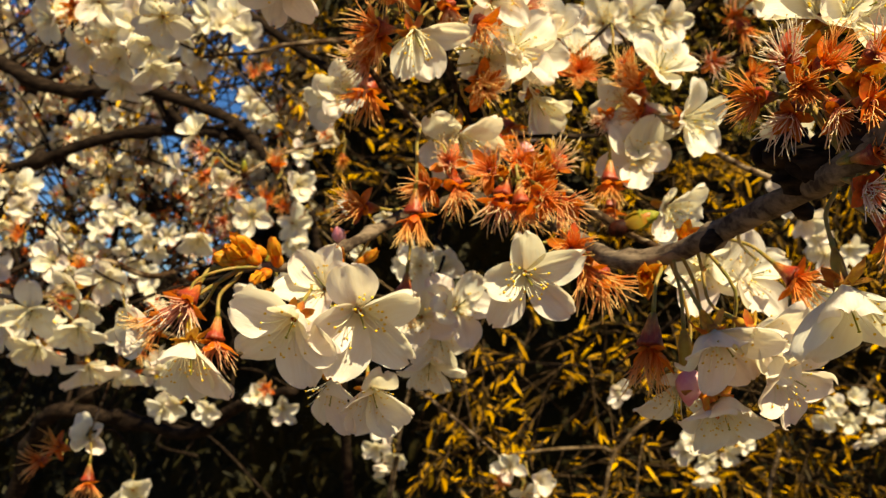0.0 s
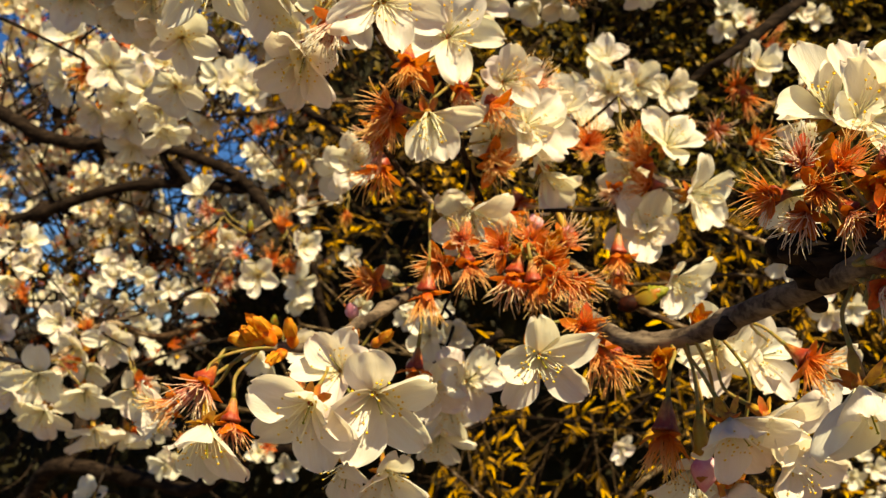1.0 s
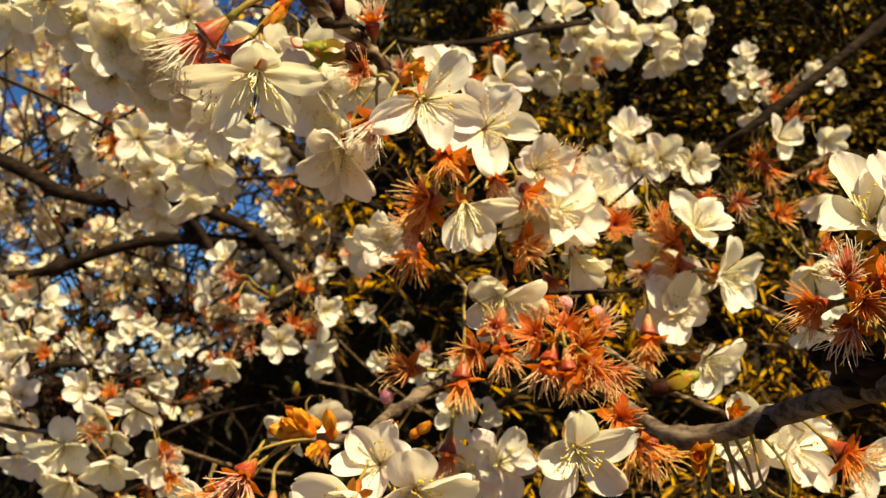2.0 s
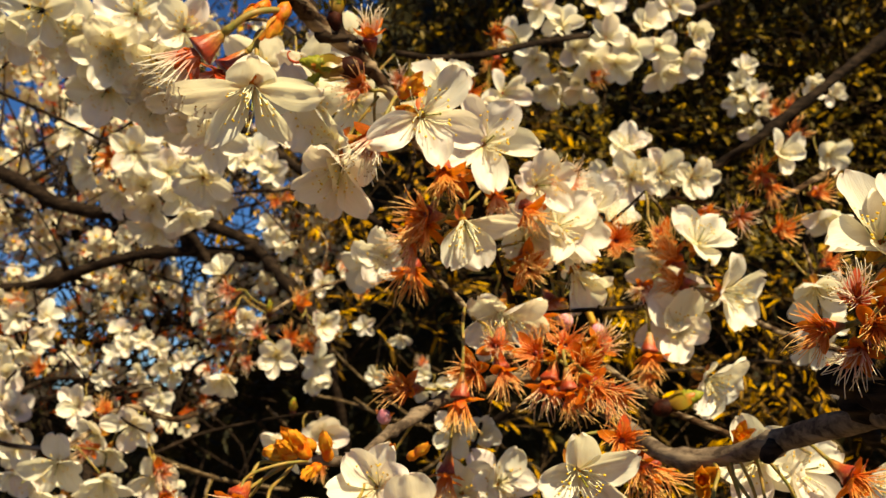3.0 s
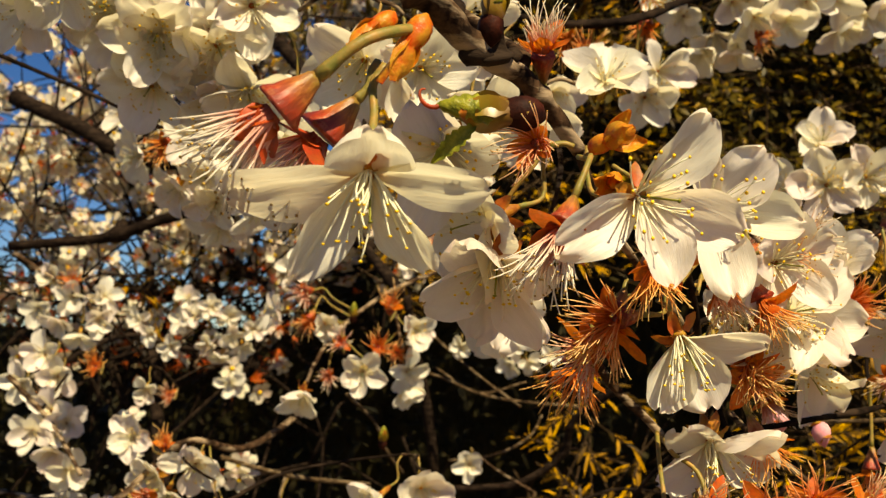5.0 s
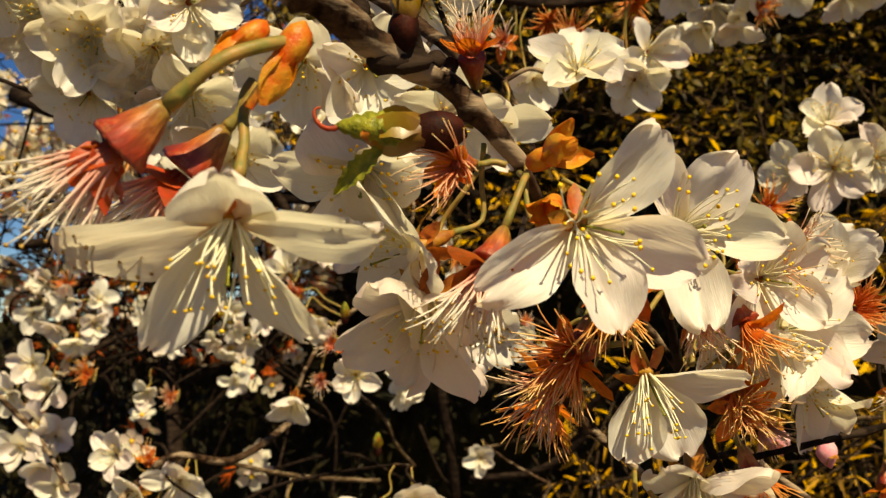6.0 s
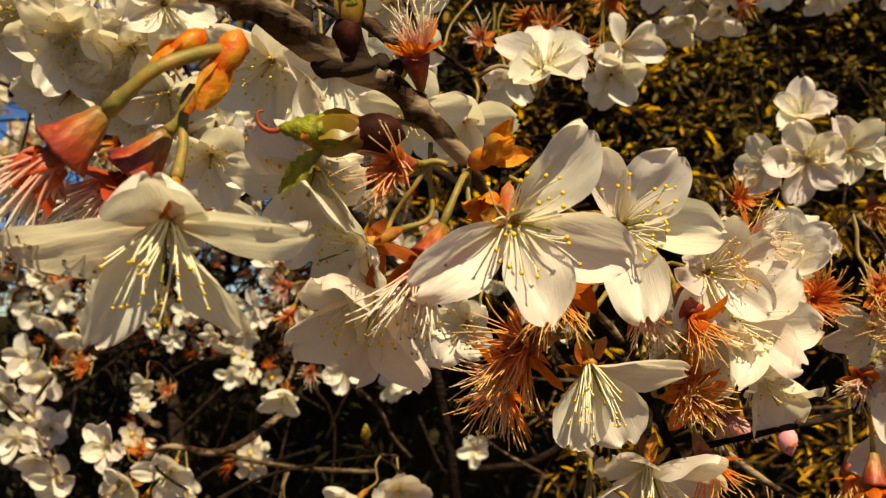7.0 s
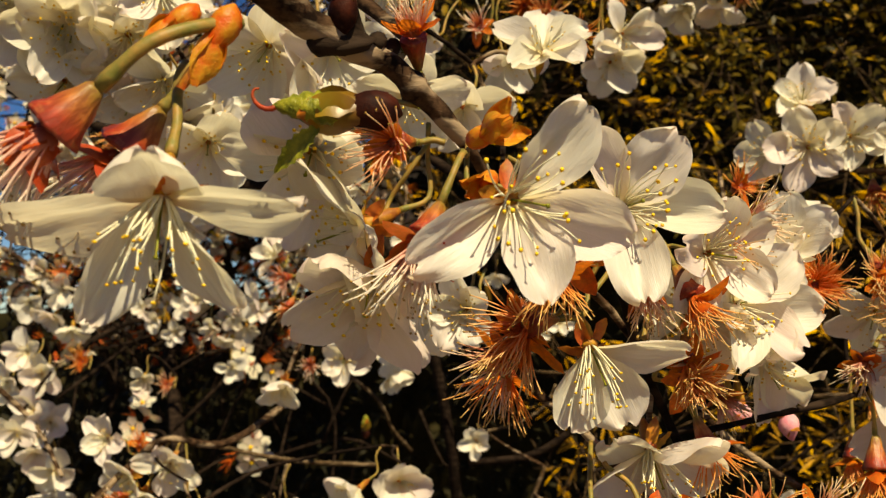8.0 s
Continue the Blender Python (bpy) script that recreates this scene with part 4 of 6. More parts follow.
spent((-0.0455, 0.3179, 1.7550), (-0.40, -0.91, -0.15), size=0.0125, spread=70, hold=(-0.0370, 0.3278, 1.7563))
spent((-0.0436, 0.3356, 1.7796), (-0.01, -0.68, 0.74), size=0.013, spread=55, hold=(-0.0408, 0.3438, 1.7671), label='withered cherry blossom with pale orange stamens')
blossom((-0.0243, 0.3159, 1.7434), (0.49, -0.86, -0.17), size=0.0226, spread=76, spin=-28, widths=(0.85,) * 5, gone=(1,), hold=(-0.0333, 0.3381, 1.7585), label='white cherry blossom with pink-tinged petals, one fallen')
blossom((-0.0015, 0.3575, 1.7454), (0.23, -0.97, 0.06), size=0.0226, spread=75, spin=-37, widths=(0.88,) * 5, hold=(-0.0259, 0.3541, 1.7572))
blossom((-0.0665, 0.3406, 1.7586), (-0.03, -0.79, -0.61), size=0.0215, spread=62, hold=(-0.0442, 0.3424, 1.7670))
blossom((-0.0556, 0.3419, 1.7422), (-0.78, -0.50, -0.39), size=0.0215, spread=66, hold=(-0.0422, 0.3449, 1.7637), label='white cherry blossom turned sideways behind the others')
blossom((-0.0538, 0.3377, 1.7324), (-0.11, -0.58, -0.81), size=0.022, spread=66, pink=True, spin=20, hold=(-0.0413, 0.3471, 1.7617), label='pale pink cherry blossom hanging face down')
spent((-0.0399, 0.3167, 1.7368), (-0.33, -0.38, -0.86), size=0.017, spread=70, pale=True, hold=(-0.0350, 0.3431, 1.7571))
spent((-0.0163, 0.3468, 1.7322), (0.05, -0.25, -0.97), size=0.015, hold=(-0.0298, 0.3541, 1.7511))
scale_tuft((-0.0307, 0.3334, 1.7576), (0.68, -0.67, 0.29), size=1.1)
scale_tuft((-0.0282, 0.3242, 1.7483), (-0.28, -0.82, -0.51), size=0.9)
spent((-0.0239, 0.3741, 1.7189), (-0.34, -0.34, -0.88), size=0.018, hold=(-0.0142, 0.3745, 1.7273))
spent((-0.0284, 0.3821, 1.7126), (-0.74, -0.29, -0.60), size=0.017, hold=(-0.0143, 0.3777, 1.7247))
blossom((-0.0094, 0.3567, 1.7152), (0.16, -0.67, -0.72), size=0.0205, spreads=(60, 60, 58, 56, 80), turns=(0, 0, 16, -14, -8), spin=4, gone=(0, 1), long=True, hold=(-0.0131, 0.3678, 1.7246), label='fading white cherry blossom with two petals folded together')
spent((0.0042, 0.3723, 1.7294), (0.12, -0.35, -0.93), size=0.015, hold=(-0.0128, 0.3672, 1.7337))
spent((0.0163, 0.3809, 1.7259), (0.36, -0.46, -0.81), size=0.016, spread=55, hold=(-0.0074, 0.3783, 1.7272))
blossom((0.0208, 0.3857, 1.7363), (0.47, -0.86, -0.18), size=0.019, hold=(-0.0004, 0.3821, 1.7271), label='withered white cherry blossom with a curled yellow petal')
blossom((0.0315, 0.4099, 1.7237), (0.48, -0.88, 0.09), size=0.0215, spread=72, hold=(0.0044, 0.3954, 1.7156))
blossom((0.0384, 0.4244, 1.7140), (0.78, -0.19, -0.60), size=0.019, gone=(0, 2, 3), hold=(0.0072, 0.3959, 1.7126))
spent((0.0179, 0.4024, 1.7092), (0.04, -0.54, -0.84), size=0.015, spread=88, spin=0, hold=(0.0054, 0.3905, 1.7157))
flower_bud((0.0414, 0.4614, 1.6923), (0.09, -0.13, -0.99), hold=(0.0330, 0.4494, 1.7083))
flower_bud((0.0553, 0.4662, 1.6881), (0.36, -0.11, -0.92), size=1.1, hold=(0.0364, 0.4499, 1.7064))
blossom((0.0072, 0.4058, 1.6862), (0.10, -0.66, -0.74), size=0.0235, spread=78, spin=36, long=True, hold=(0.0067, 0.4016, 1.7021), label='drooping white cherry blossom seen half from the side')
spent((0.0239, 0.4147, 1.6855), (0.36, -0.21, -0.91), size=0.015, hold=(0.0090, 0.4016, 1.7065))
spent((0.0680, 0.4698, 1.7296), (0.11, -0.99, 0.04), size=0.0165, label='withered cherry blossom with a fuzzy brown brush of stamens')
spent((0.0908, 0.4740, 1.7337), (0.17, -0.70, -0.70), size=0.014)
spent((0.0416, 0.5079, 1.7512), (0.32, -0.87, 0.37), size=0.013)
spent((0.0615, 0.5489, 1.7725), (0.22, -0.96, 0.15), size=0.015, light=True)
blossom((0.0716, 0.5113, 1.7483), (0.43, -0.76, 0.49), size=0.019, spread=60)
spent((0.0888, 0.5085, 1.6681), (-0.06, -0.15, -0.99), size=0.015)
spent((0.1030, 0.5185, 1.6912), (0.33, -0.13, -0.93), size=0.014)

# pale flowers behind the first cluster
blossom((-0.1005, 0.4285, 1.8072), (-0.14, -0.74, -0.66), size=0.023, spread=66)
blossom((-0.0824, 0.4306, 1.8050), (0.37, -0.74, -0.57), size=0.022, spread=64)
blossom((-0.1341, 0.4666, 1.7855), (0.17, -0.77, -0.62), size=0.021)
blossom((-0.1871, 0.4732, 1.8286), (0.28, -0.77, -0.58), size=0.022, spread=66)
blossom((-0.2078, 0.4753, 1.8389), (-0.24, -0.85, -0.47), size=0.022)
blossom((-0.1685, 0.4799, 1.8337), (0.59, -0.65, -0.48), size=0.021)
blossom((-0.1692, 0.4913, 1.8131), (0.25, -0.56, -0.79), size=0.021)
blossom((-0.1529, 0.5256, 1.7780), (0.07, -0.76, -0.65), size=0.02)
blossom((-0.0697, 0.4701, 1.8370), (0.27, -0.67, -0.69), size=0.0215)
spent((-0.1478, 0.4713, 1.8444), (0.32, -0.87, 0.37), size=0.015)
blossom((-0.0595, 0.4340, 1.7905), (0.37, -0.74, -0.57), size=0.02)

# flowers above and behind
blossom((-0.0330, 0.5848, 1.8386), (0.18, -0.79, -0.58), size=0.0195, light=True)
blossom((-0.0175, 0.4674, 1.8095), (0.21, -0.78, 0.59), size=0.0195, light=True)
blossom((-0.0447, 0.4656, 1.7930), (-0.12, -0.92, -0.37), size=0.0195, light=True)
blossom((0.0197, 0.5946, 1.8517), (0.50, -0.82, -0.28), size=0.0195, light=True)
blossom((0.0144, 0.5998, 1.8400), (0.07, -0.76, -0.65), size=0.0195, light=True)
blossom((-0.0677, 0.5702, 1.8497), (-0.22, -0.94, -0.26), size=0.0195, light=True)
spent((-0.0454, 0.5824, 1.8546), (-0.11, -0.99, 0.05), size=0.0165, light=True)
spent((-0.0007, 0.6072, 1.8565), (0.30, -0.91, -0.28), size=0.0165, light=True)
spent((-0.0140, 0.6052, 1.8650), (0.21, -0.86, 0.47), size=0.0165, light=True)
spent((-0.0246, 0.6037, 1.8707), (-0.05, -0.72, -0.69), size=0.0165, light=True)
blossom((0.0546, 0.7169, 1.9232), (-0.19, -0.82, -0.54), size=0.02, light=True)
blossom((0.0733, 0.7189, 1.9129), (0.12, -0.52, -0.85), size=0.02, light=True)
blossom((0.0830, 0.7112, 1.9296), (0.23, -0.90, -0.36), size=0.02, light=True)
blossom((0.0929, 0.6984, 1.9158), (0.31, -0.71, -0.63), size=0.02, light=True)
blossom((0.1122, 0.7038, 1.9157), (0.43, -0.64, -0.64), size=0.02, light=True)
blossom((0.0872, 0.7156, 1.9030), (-0.20, -0.38, -0.90), size=0.02, light=True)
blossom((0.1297, 0.7167, 1.9315), (-0.31, -0.77, -0.55), size=0.02, light=True)
blossom((0.1521, 0.7312, 1.9373), (0.01, -0.89, -0.46), size=0.02, light=True)
blossom((0.1555, 0.7388, 1.9223), (0.11, -0.38, -0.92), size=0.02, light=True)
blossom((0.1727, 0.7377, 1.9308), (0.43, -0.52, -0.73), size=0.02, light=True)
blossom((0.1827, 0.7391, 1.9540), (0.52, -0.74, -0.43), size=0.02, light=True)
blossom((0.0671, 0.7204, 1.9026), (-0.31, -0.29, -0.91), size=0.02, light=True)
blossom((0.1070, 0.7055, 1.9358), (0.12, -0.98, 0.16), size=0.02, light=True)
blossom((0.0741, 0.7037, 1.9439), (-0.20, -0.98, 0.06), size=0.02, light=True)
blossom((0.0361, 0.6956, 1.9277), (-0.30, -0.95, 0.05), size=0.02, light=True)
blossom((0.1404, 0.7233, 1.9542), (0.23, -0.97, 0.06), size=0.02, light=True)
blossom((0.1029, 0.7008, 1.9642), (0.01, -1.00, 0.06), size=0.02, light=True)
blossom((0.1641, 0.7307, 1.9731), (-0.20, -0.97, -0.16), size=0.02, light=True)
blossom((0.0524, 0.6913, 1.9558), (0.33, -0.93, -0.15), size=0.02, light=True)
spent((0.0183, 0.6182, 1.9036), (0.12, -0.75, -0.66), size=0.017, light=True)
spent((0.0183, 0.6214, 1.8841), (-0.21, -0.29, -0.93), size=0.017, light=True)
spent((0.0970, 0.7004, 1.9038), (0.46, -0.45, -0.77), size=0.015, light=True)

# middle cluster
blossom((0.0210, 0.4131, 1.7195), (-0.04, -1.00, -0.00), size=0.0215, spread=74)
blossom((0.0356, 0.4200, 1.7218), (0.47, -0.85, 0.22), size=0.021, spread=70)
blossom((0.0528, 0.4430, 1.7381), (0.12, -0.85, 0.52), size=0.019, spread=50)
blossom((0.0431, 0.4438, 1.7321), (-0.19, -0.90, 0.38), size=0.02)
spent((-0.0232, 0.3688, 1.7202), (-0.75, -0.65, -0.11), size=0.0165)
spent((-0.0131, 0.3663, 1.7360), (-0.09, -0.99, 0.06), size=0.015, spread=85)
spent((-0.0307, 0.4113, 1.7068), (-0.36, -0.17, -0.92), size=0.019)
spent((0.0242, 0.3919, 1.7377), (0.80, -0.56, 0.23), size=0.016)
spent((0.0375, 0.4211, 1.7467), (0.82, -0.54, 0.22), size=0.015)
spent((0.0683, 0.4700, 1.7291), (0.01, -0.98, 0.21), size=0.019, label='withered cherry blossom with a fuzzy brown brush of stamens')
spent((0.0928, 0.4755, 1.7286), (-0.32, -0.77, 0.55), size=0.015)
spent((0.0183, 0.4023, 1.7045), (0.22, -0.96, -0.16), size=0.015, spread=88)
blossom((0.0418, 0.4324, 1.7085), (0.37, -0.27, -0.89), size=0.02, gone=(0, 1), spread=55)
flower_bud((0.0384, 0.4601, 1.6933), (0.21, -0.15, -0.97))
spent((0.0326, 0.4443, 1.6967), (0.43, -0.40, -0.81), size=0.014)
blossom((-0.0464, 0.4842, 1.7248), (-0.30, -0.94, -0.15), size=0.018)
blossom((-0.0551, 0.4946, 1.7223), (-0.49, -0.76, -0.43), size=0.018, light=True)

# red cluster
spent((0.0035, 0.3864, 1.6703), (0.01, -1.00, 0.05), size=0.015)
spent((0.0064, 0.3859, 1.6611), (0.26, -0.37, -0.89), size=0.016)
spent((0.0319, 0.3908, 1.6705), (0.12, -0.92, 0.39), size=0.016)
spent((0.0377, 0.3843, 1.6611), (0.22, -0.97, -0.05), size=0.0165)
spent((0.0248, 0.3799, 1.6561), (-0.25, -0.38, -0.89), size=0.017)
spent((0.0387, 0.3692, 1.6542), (0.22, -0.86, -0.45), size=0.0165)
spent((0.0457, 0.3707, 1.6522), (0.62, -0.51, -0.60), size=0.0165)
spent((-0.0101, 0.3834, 1.6501), (-0.05, -0.10, -0.99), size=0.017)
spent((-0.0315, 0.3946, 1.6540), (-0.69, -0.72, 0.00), size=0.016)
spent((-0.0046, 0.3887, 1.6612), (-0.51, -0.79, -0.34), size=0.015)
spent((0.0203, 0.3901, 1.6674), (-0.41, -0.89, 0.18), size=0.015)
spent((0.0458, 0.3932, 1.6696), (0.55, -0.72, 0.43), size=0.015)
spent((0.0316, 0.3735, 1.6522), (0.11, -0.25, -0.96), size=0.016)
scale_tuft((0.0401, 0.3854, 1.6672), (0.24, -0.79, 0.57), size=1.0)
scale_tuft((0.0258, 0.3855, 1.6652), (-0.21, -0.96, 0.19), size=0.9)
spent((0.0788, 0.4508, 1.6731), (-0.05, -0.21, -0.98), size=0.0175)
flower_bud((0.0559, 0.4683, 1.6882), (0.34, -0.18, -0.92), size=1.1)
leaf_bud((0.0784, 0.4141, 1.6473), (0.91, -0.24, 0.35), size=1.15, label='pointed green and red leaf bud on the twig')
scale_tuft((0.0820, 0.3300, 1.6332), (0.01, -0.81, 0.58), size=0.8)
scale_tuft((-0.0702, 0.3472, 1.6301), (-0.32, -0.93, 0.19), size=1.3, closed=True, count=5)
scale_tuft((-0.0651, 0.3491, 1.6318), (-0.56, -0.76, 0.34), size=1.2, closed=True, count=5)
scale_tuft((-0.0367, 0.3472, 1.6280), (0.21, -0.87, 0.44), size=1.1, closed=True, count=5)
scale_tuft((-0.0279, 0.3502, 1.6284), (0.69, -0.60, 0.40), size=0.9, closed=True, count=5)
scale_tuft((-0.0657, 0.3460, 1.6297), (-0.53, -0.59, 0.60), size=1.3, closed=True, count=5)
scale_tuft((-0.0707, 0.3461, 1.6284), (-0.93, -0.33, 0.19), size=1.1, closed=True, count=5)
scale_tuft((-0.0616, 0.3454, 1.6246), (-0.42, -0.82, -0.39), size=1.0, closed=True, count=5)
scale_tuft((-0.0579, 0.3471, 1.6283), (-0.10, -0.60, 0.80), size=1.1, closed=True, count=5)
flower_bud((-0.0409, 0.3968, 1.6396), (-0.10, -0.58, 0.81), size=1.0)

# first bunch low in the view
blossom((-0.0268, 0.3197, 1.6108), (0.16, -0.84, -0.52), size=0.0235, spread=60, spin=12)
blossom((-0.0470, 0.3179, 1.6080), (-0.16, -0.80, -0.58), size=0.0225, spread=62, spin=40)
blossom((-0.0240, 0.3390, 1.5841), (0.21, -0.68, -0.70), size=0.018, spread=60)
blossom((-0.0370, 0.3417, 1.5869), (-0.16, -0.51, -0.84), size=0.019, spread=55, gone=(0, 1))
blossom((-0.0393, 0.3360, 1.6181), (-0.31, -0.88, 0.35), size=0.018, spread=60)
blossom((0.0290, 0.3381, 1.6235), (0.06, -0.90, -0.43), size=0.0225, spread=76, spin=14, widths=(0.85,) * 5)
spent((0.0526, 0.3606, 1.6269), (0.36, -0.45, -0.82), size=0.019)
spent((0.0607, 0.3660, 1.6230), (0.52, -0.36, -0.77), size=0.018)
spent((0.0485, 0.3601, 1.6332), (0.00, -1.00, 0.03), size=0.015)
spent((-0.0870, 0.3362, 1.6145), (-0.34, -0.61, -0.72), size=0.0165, spread=70)
blossom((-0.0842, 0.3303, 1.6010), (0.05, -0.35, -0.94), size=0.023, spread=62, gone=(1, 4), hold=(-0.0621, 0.3483, 1.6268), label='fading cherry blossom with few petals and hanging stamens')
spent((-0.0962, 0.3417, 1.6088), (-0.77, -0.28, -0.57), size=0.015)
blossom((-0.1032, 0.3519, 1.6060), (-0.77, -0.52, -0.37), size=0.019, gone=(0, 2), spread=60)
spent((-0.0774, 0.3374, 1.6009), (-0.00, -0.37, -0.93), size=0.015)
blossom((-0.0017, 0.4629, 1.6022), (0.11, -0.70, -0.71), size=0.02)
blossom((-0.0091, 0.4422, 1.6099), (-0.21, -0.98, 0.03), size=0.019)
blossom((0.0062, 0.4419, 1.6136), (0.34, -0.91, 0.25), size=0.02)
blossom((-0.0059, 0.4741, 1.5886), (-0.11, -0.45, -0.88), size=0.019)
spent((-0.0158, 0.4213, 1.6193), (-0.11, -0.13, -0.98), size=0.017)
blossom((-0.0105, 0.5001, 1.6369), (-0.31, -0.95, 0.03), size=0.015, light=True)
blossom((-0.0003, 0.5003, 1.6354), (0.22, -0.97, 0.13), size=0.015, light=True)

# bunch on the near branch
blossom((0.0822, 0.2946, 1.6030), (0.22, -0.68, -0.70), size=0.021, spread=54, spin=20, hold=(0.0779, 0.3255, 1.6281))
blossom((0.0975, 0.3609, 1.6256), (-0.21, -0.98, 0.03), size=0.02, hold=(0.0786, 0.3203, 1.6295))
blossom((0.1110, 0.3612, 1.6223), (0.42, -0.90, 0.13), size=0.0205, hold=(0.0829, 0.3152, 1.6309))
blossom((0.0963, 0.3027, 1.6030), (0.50, -0.72, -0.48), size=0.020, spread=56, hold=(0.0829, 0.3152, 1.6309))
blossom((0.1057, 0.3087, 1.5902), (0.47, -0.74, -0.48), size=0.02, pink=True, hold=(0.0847, 0.3152, 1.6309), label='pale pink cherry blossom hanging low')
blossom((0.0899, 0.3194, 1.5817), (0.10, -0.39, -0.92), size=0.021, spread=60, hold=(0.0786, 0.3203, 1.6295))
blossom((0.0795, 0.3292, 1.5849), (-0.32, -0.35, -0.88), size=0.02, gone=(0, 2), hold=(0.0765, 0.3274, 1.6283))
spent((0.0670, 0.3129, 1.5983), (-0.16, -0.23, -0.96), size=0.019, hold=(0.0733, 0.3305, 1.6276))
flower_bud((0.0782, 0.3116, 1.5911), (0.04, -0.07, -1.00), size=1.5, hold=(0.0779, 0.3255, 1.6281))
scale_tuft((0.0694, 0.3311, 1.6200), (-0.21, -0.97, 0.13), size=1.1)
scale_tuft((0.0836, 0.3162, 1.5837), (0.54, -0.48, -0.69), size=1.0)
spent((0.1237, 0.3412, 1.6211), (0.54, -0.60, -0.60), size=0.0165, hold=(0.0898, 0.2948, 1.6350))
blossom((0.1360, 0.3616, 1.6180), (0.46, -0.78, -0.42), size=0.018, hold=(0.0917, 0.2897, 1.6361))
blossom((0.0949, 0.2294, 1.6136), (0.05, -0.33, -0.94), size=0.0225, spread=62, hold=(0.0992, 0.2441, 1.6414), label='white cherry blossom hanging face down close by')
blossom((0.1032, 0.2573, 1.6865), (-0.10, -0.89, 0.45), size=0.022, spread=62, hold=(0.1018, 0.2206, 1.6466))
blossom((0.1130, 0.2551, 1.6888), (0.32, -0.77, 0.55), size=0.022, spread=58, hold=(0.1034, 0.2185, 1.6475))
spent((0.0870, 0.2367, 1.6691), (-0.42, -0.87, 0.25), size=0.0122, pale=True, spread=58, hold=(0.0998, 0.2349, 1.6433), label='spent orange-red blossom of a cluster close by')
spent((0.0897, 0.2352, 1.6623), (-0.21, -0.90, -0.39), size=0.0122, pale=False, spread=58, hold=(0.0998, 0.2349, 1.6433), label='spent orange-red blossom of a cluster close by')
spent((0.0941, 0.2319, 1.6670), (0.11, -0.94, 0.32), size=0.0122, pale=False, spread=58, hold=(0.0998, 0.2349, 1.6433), label='spent orange-red blossom of a cluster close by')
spent((0.0825, 0.2473, 1.6625), (-0.89, -0.44, -0.14), size=0.0122, pale=False, spread=58, hold=(0.0998, 0.2349, 1.6433), label='spent orange-red blossom of a cluster close by')
spent((0.0947, 0.2279, 1.6549), (0.11, -0.70, -0.71), size=0.0122, pale=False, spread=58, hold=(0.0998, 0.2349, 1.6433), label='spent orange-red blossom of a cluster close by')
spent((0.1019, 0.2219, 1.6668), (0.21, -0.95, 0.23), size=0.0122, pale=False, spread=58, hold=(0.1030, 0.2206, 1.6466), label='spent orange-red blossom of a cluster close by')
spent((0.0992, 0.2199, 1.6544), (0.21, -0.93, -0.29), size=0.0122, pale=False, spread=58, hold=(0.1030, 0.2206, 1.6466), label='spent orange-red blossom of a cluster close by')
spent((0.0991, 0.2245, 1.6356), (0.11, -0.91, -0.39), size=0.0122, pale=True, spread=58, hold=(0.1030, 0.2206, 1.6466), label='spent orange-red blossom of a cluster close by')
spent((0.1026, 0.2203, 1.6259), (0.30, -0.76, -0.57), size=0.0122, pale=False, spread=58, hold=(0.1030, 0.2206, 1.6466), label='spent orange-red blossom of a cluster close by')
spent((0.0894, 0.2427, 1.6570), (-0.54, -0.48, -0.69), size=0.0122, pale=False, spread=58, hold=(0.0998, 0.2349, 1.6433), label='spent orange-red blossom of a cluster close by')
spent((0.0996, 0.2189, 1.6424), (0.45, -0.89, 0.03), size=0.0122, pale=False, spread=58, hold=(0.1030, 0.2206, 1.6466), label='spent orange-red blossom of a cluster close by')
scale_tuft((0.0930, 0.2417, 1.6690), (0.22, -0.97, 0.13), size=1.0)
scale_tuft((0.1033, 0.2332, 1.6631), (-0.21, -0.90, -0.39), size=1.0)
blossom((0.1058, 0.2456, 1.6826), (0.22, -0.98, 0.02), size=0.019, spread=62, hold=(0.1018, 0.2206, 1.6466), label='creamy white cherry blossom among red sepals close by')

# bunches beside the dark twig
blossom((0.1009, 0.4442, 1.7222), (0.12, -0.83, 0.55), size=0.0205, spread=58)
blossom((0.1120, 0.4449, 1.7004), (0.78, -0.57, -0.25), size=0.0215, spread=62, spin=20)
blossom((0.0944, 0.4573, 1.6844), (-0.31, -0.95, 0.07), size=0.0215, spread=66)
blossom((0.1051, 0.4562, 1.6612), (0.47, -0.74, -0.48), size=0.0215, spread=66)
blossom((0.0970, 0.4608, 1.6946), (0.12, -0.99, 0.06), size=0.02)
blossom((0.0923, 0.4868, 1.7211), (-0.45, -0.59, -0.67), size=0.019)
spent((0.0956, 0.4538, 1.7063), (-0.92, -0.38, 0.06), size=0.017)
spent((0.0932, 0.4520, 1.7173), (-0.68, -0.55, 0.49), size=0.016)
spent((0.0796, 0.4589, 1.7044), (-0.56, -0.61, -0.56), size=0.014)
blossom((0.1880, 0.5297, 1.7155), (0.01, -0.67, -0.74), size=0.0225, spread=66)
blossom((0.2302, 0.6553, 1.6945), (0.12, -0.88, -0.46), size=0.019, light=True)
blossom((0.2453, 0.6678, 1.6807), (0.31, -0.71, -0.63), size=0.019, light=True)
blossom((0.2332, 0.6424, 1.7113), (0.33, -0.94, -0.05), size=0.018, light=True)
spent((0.2142, 0.5772, 1.7373), (0.34, -0.92, 0.19), size=0.015, light=True)

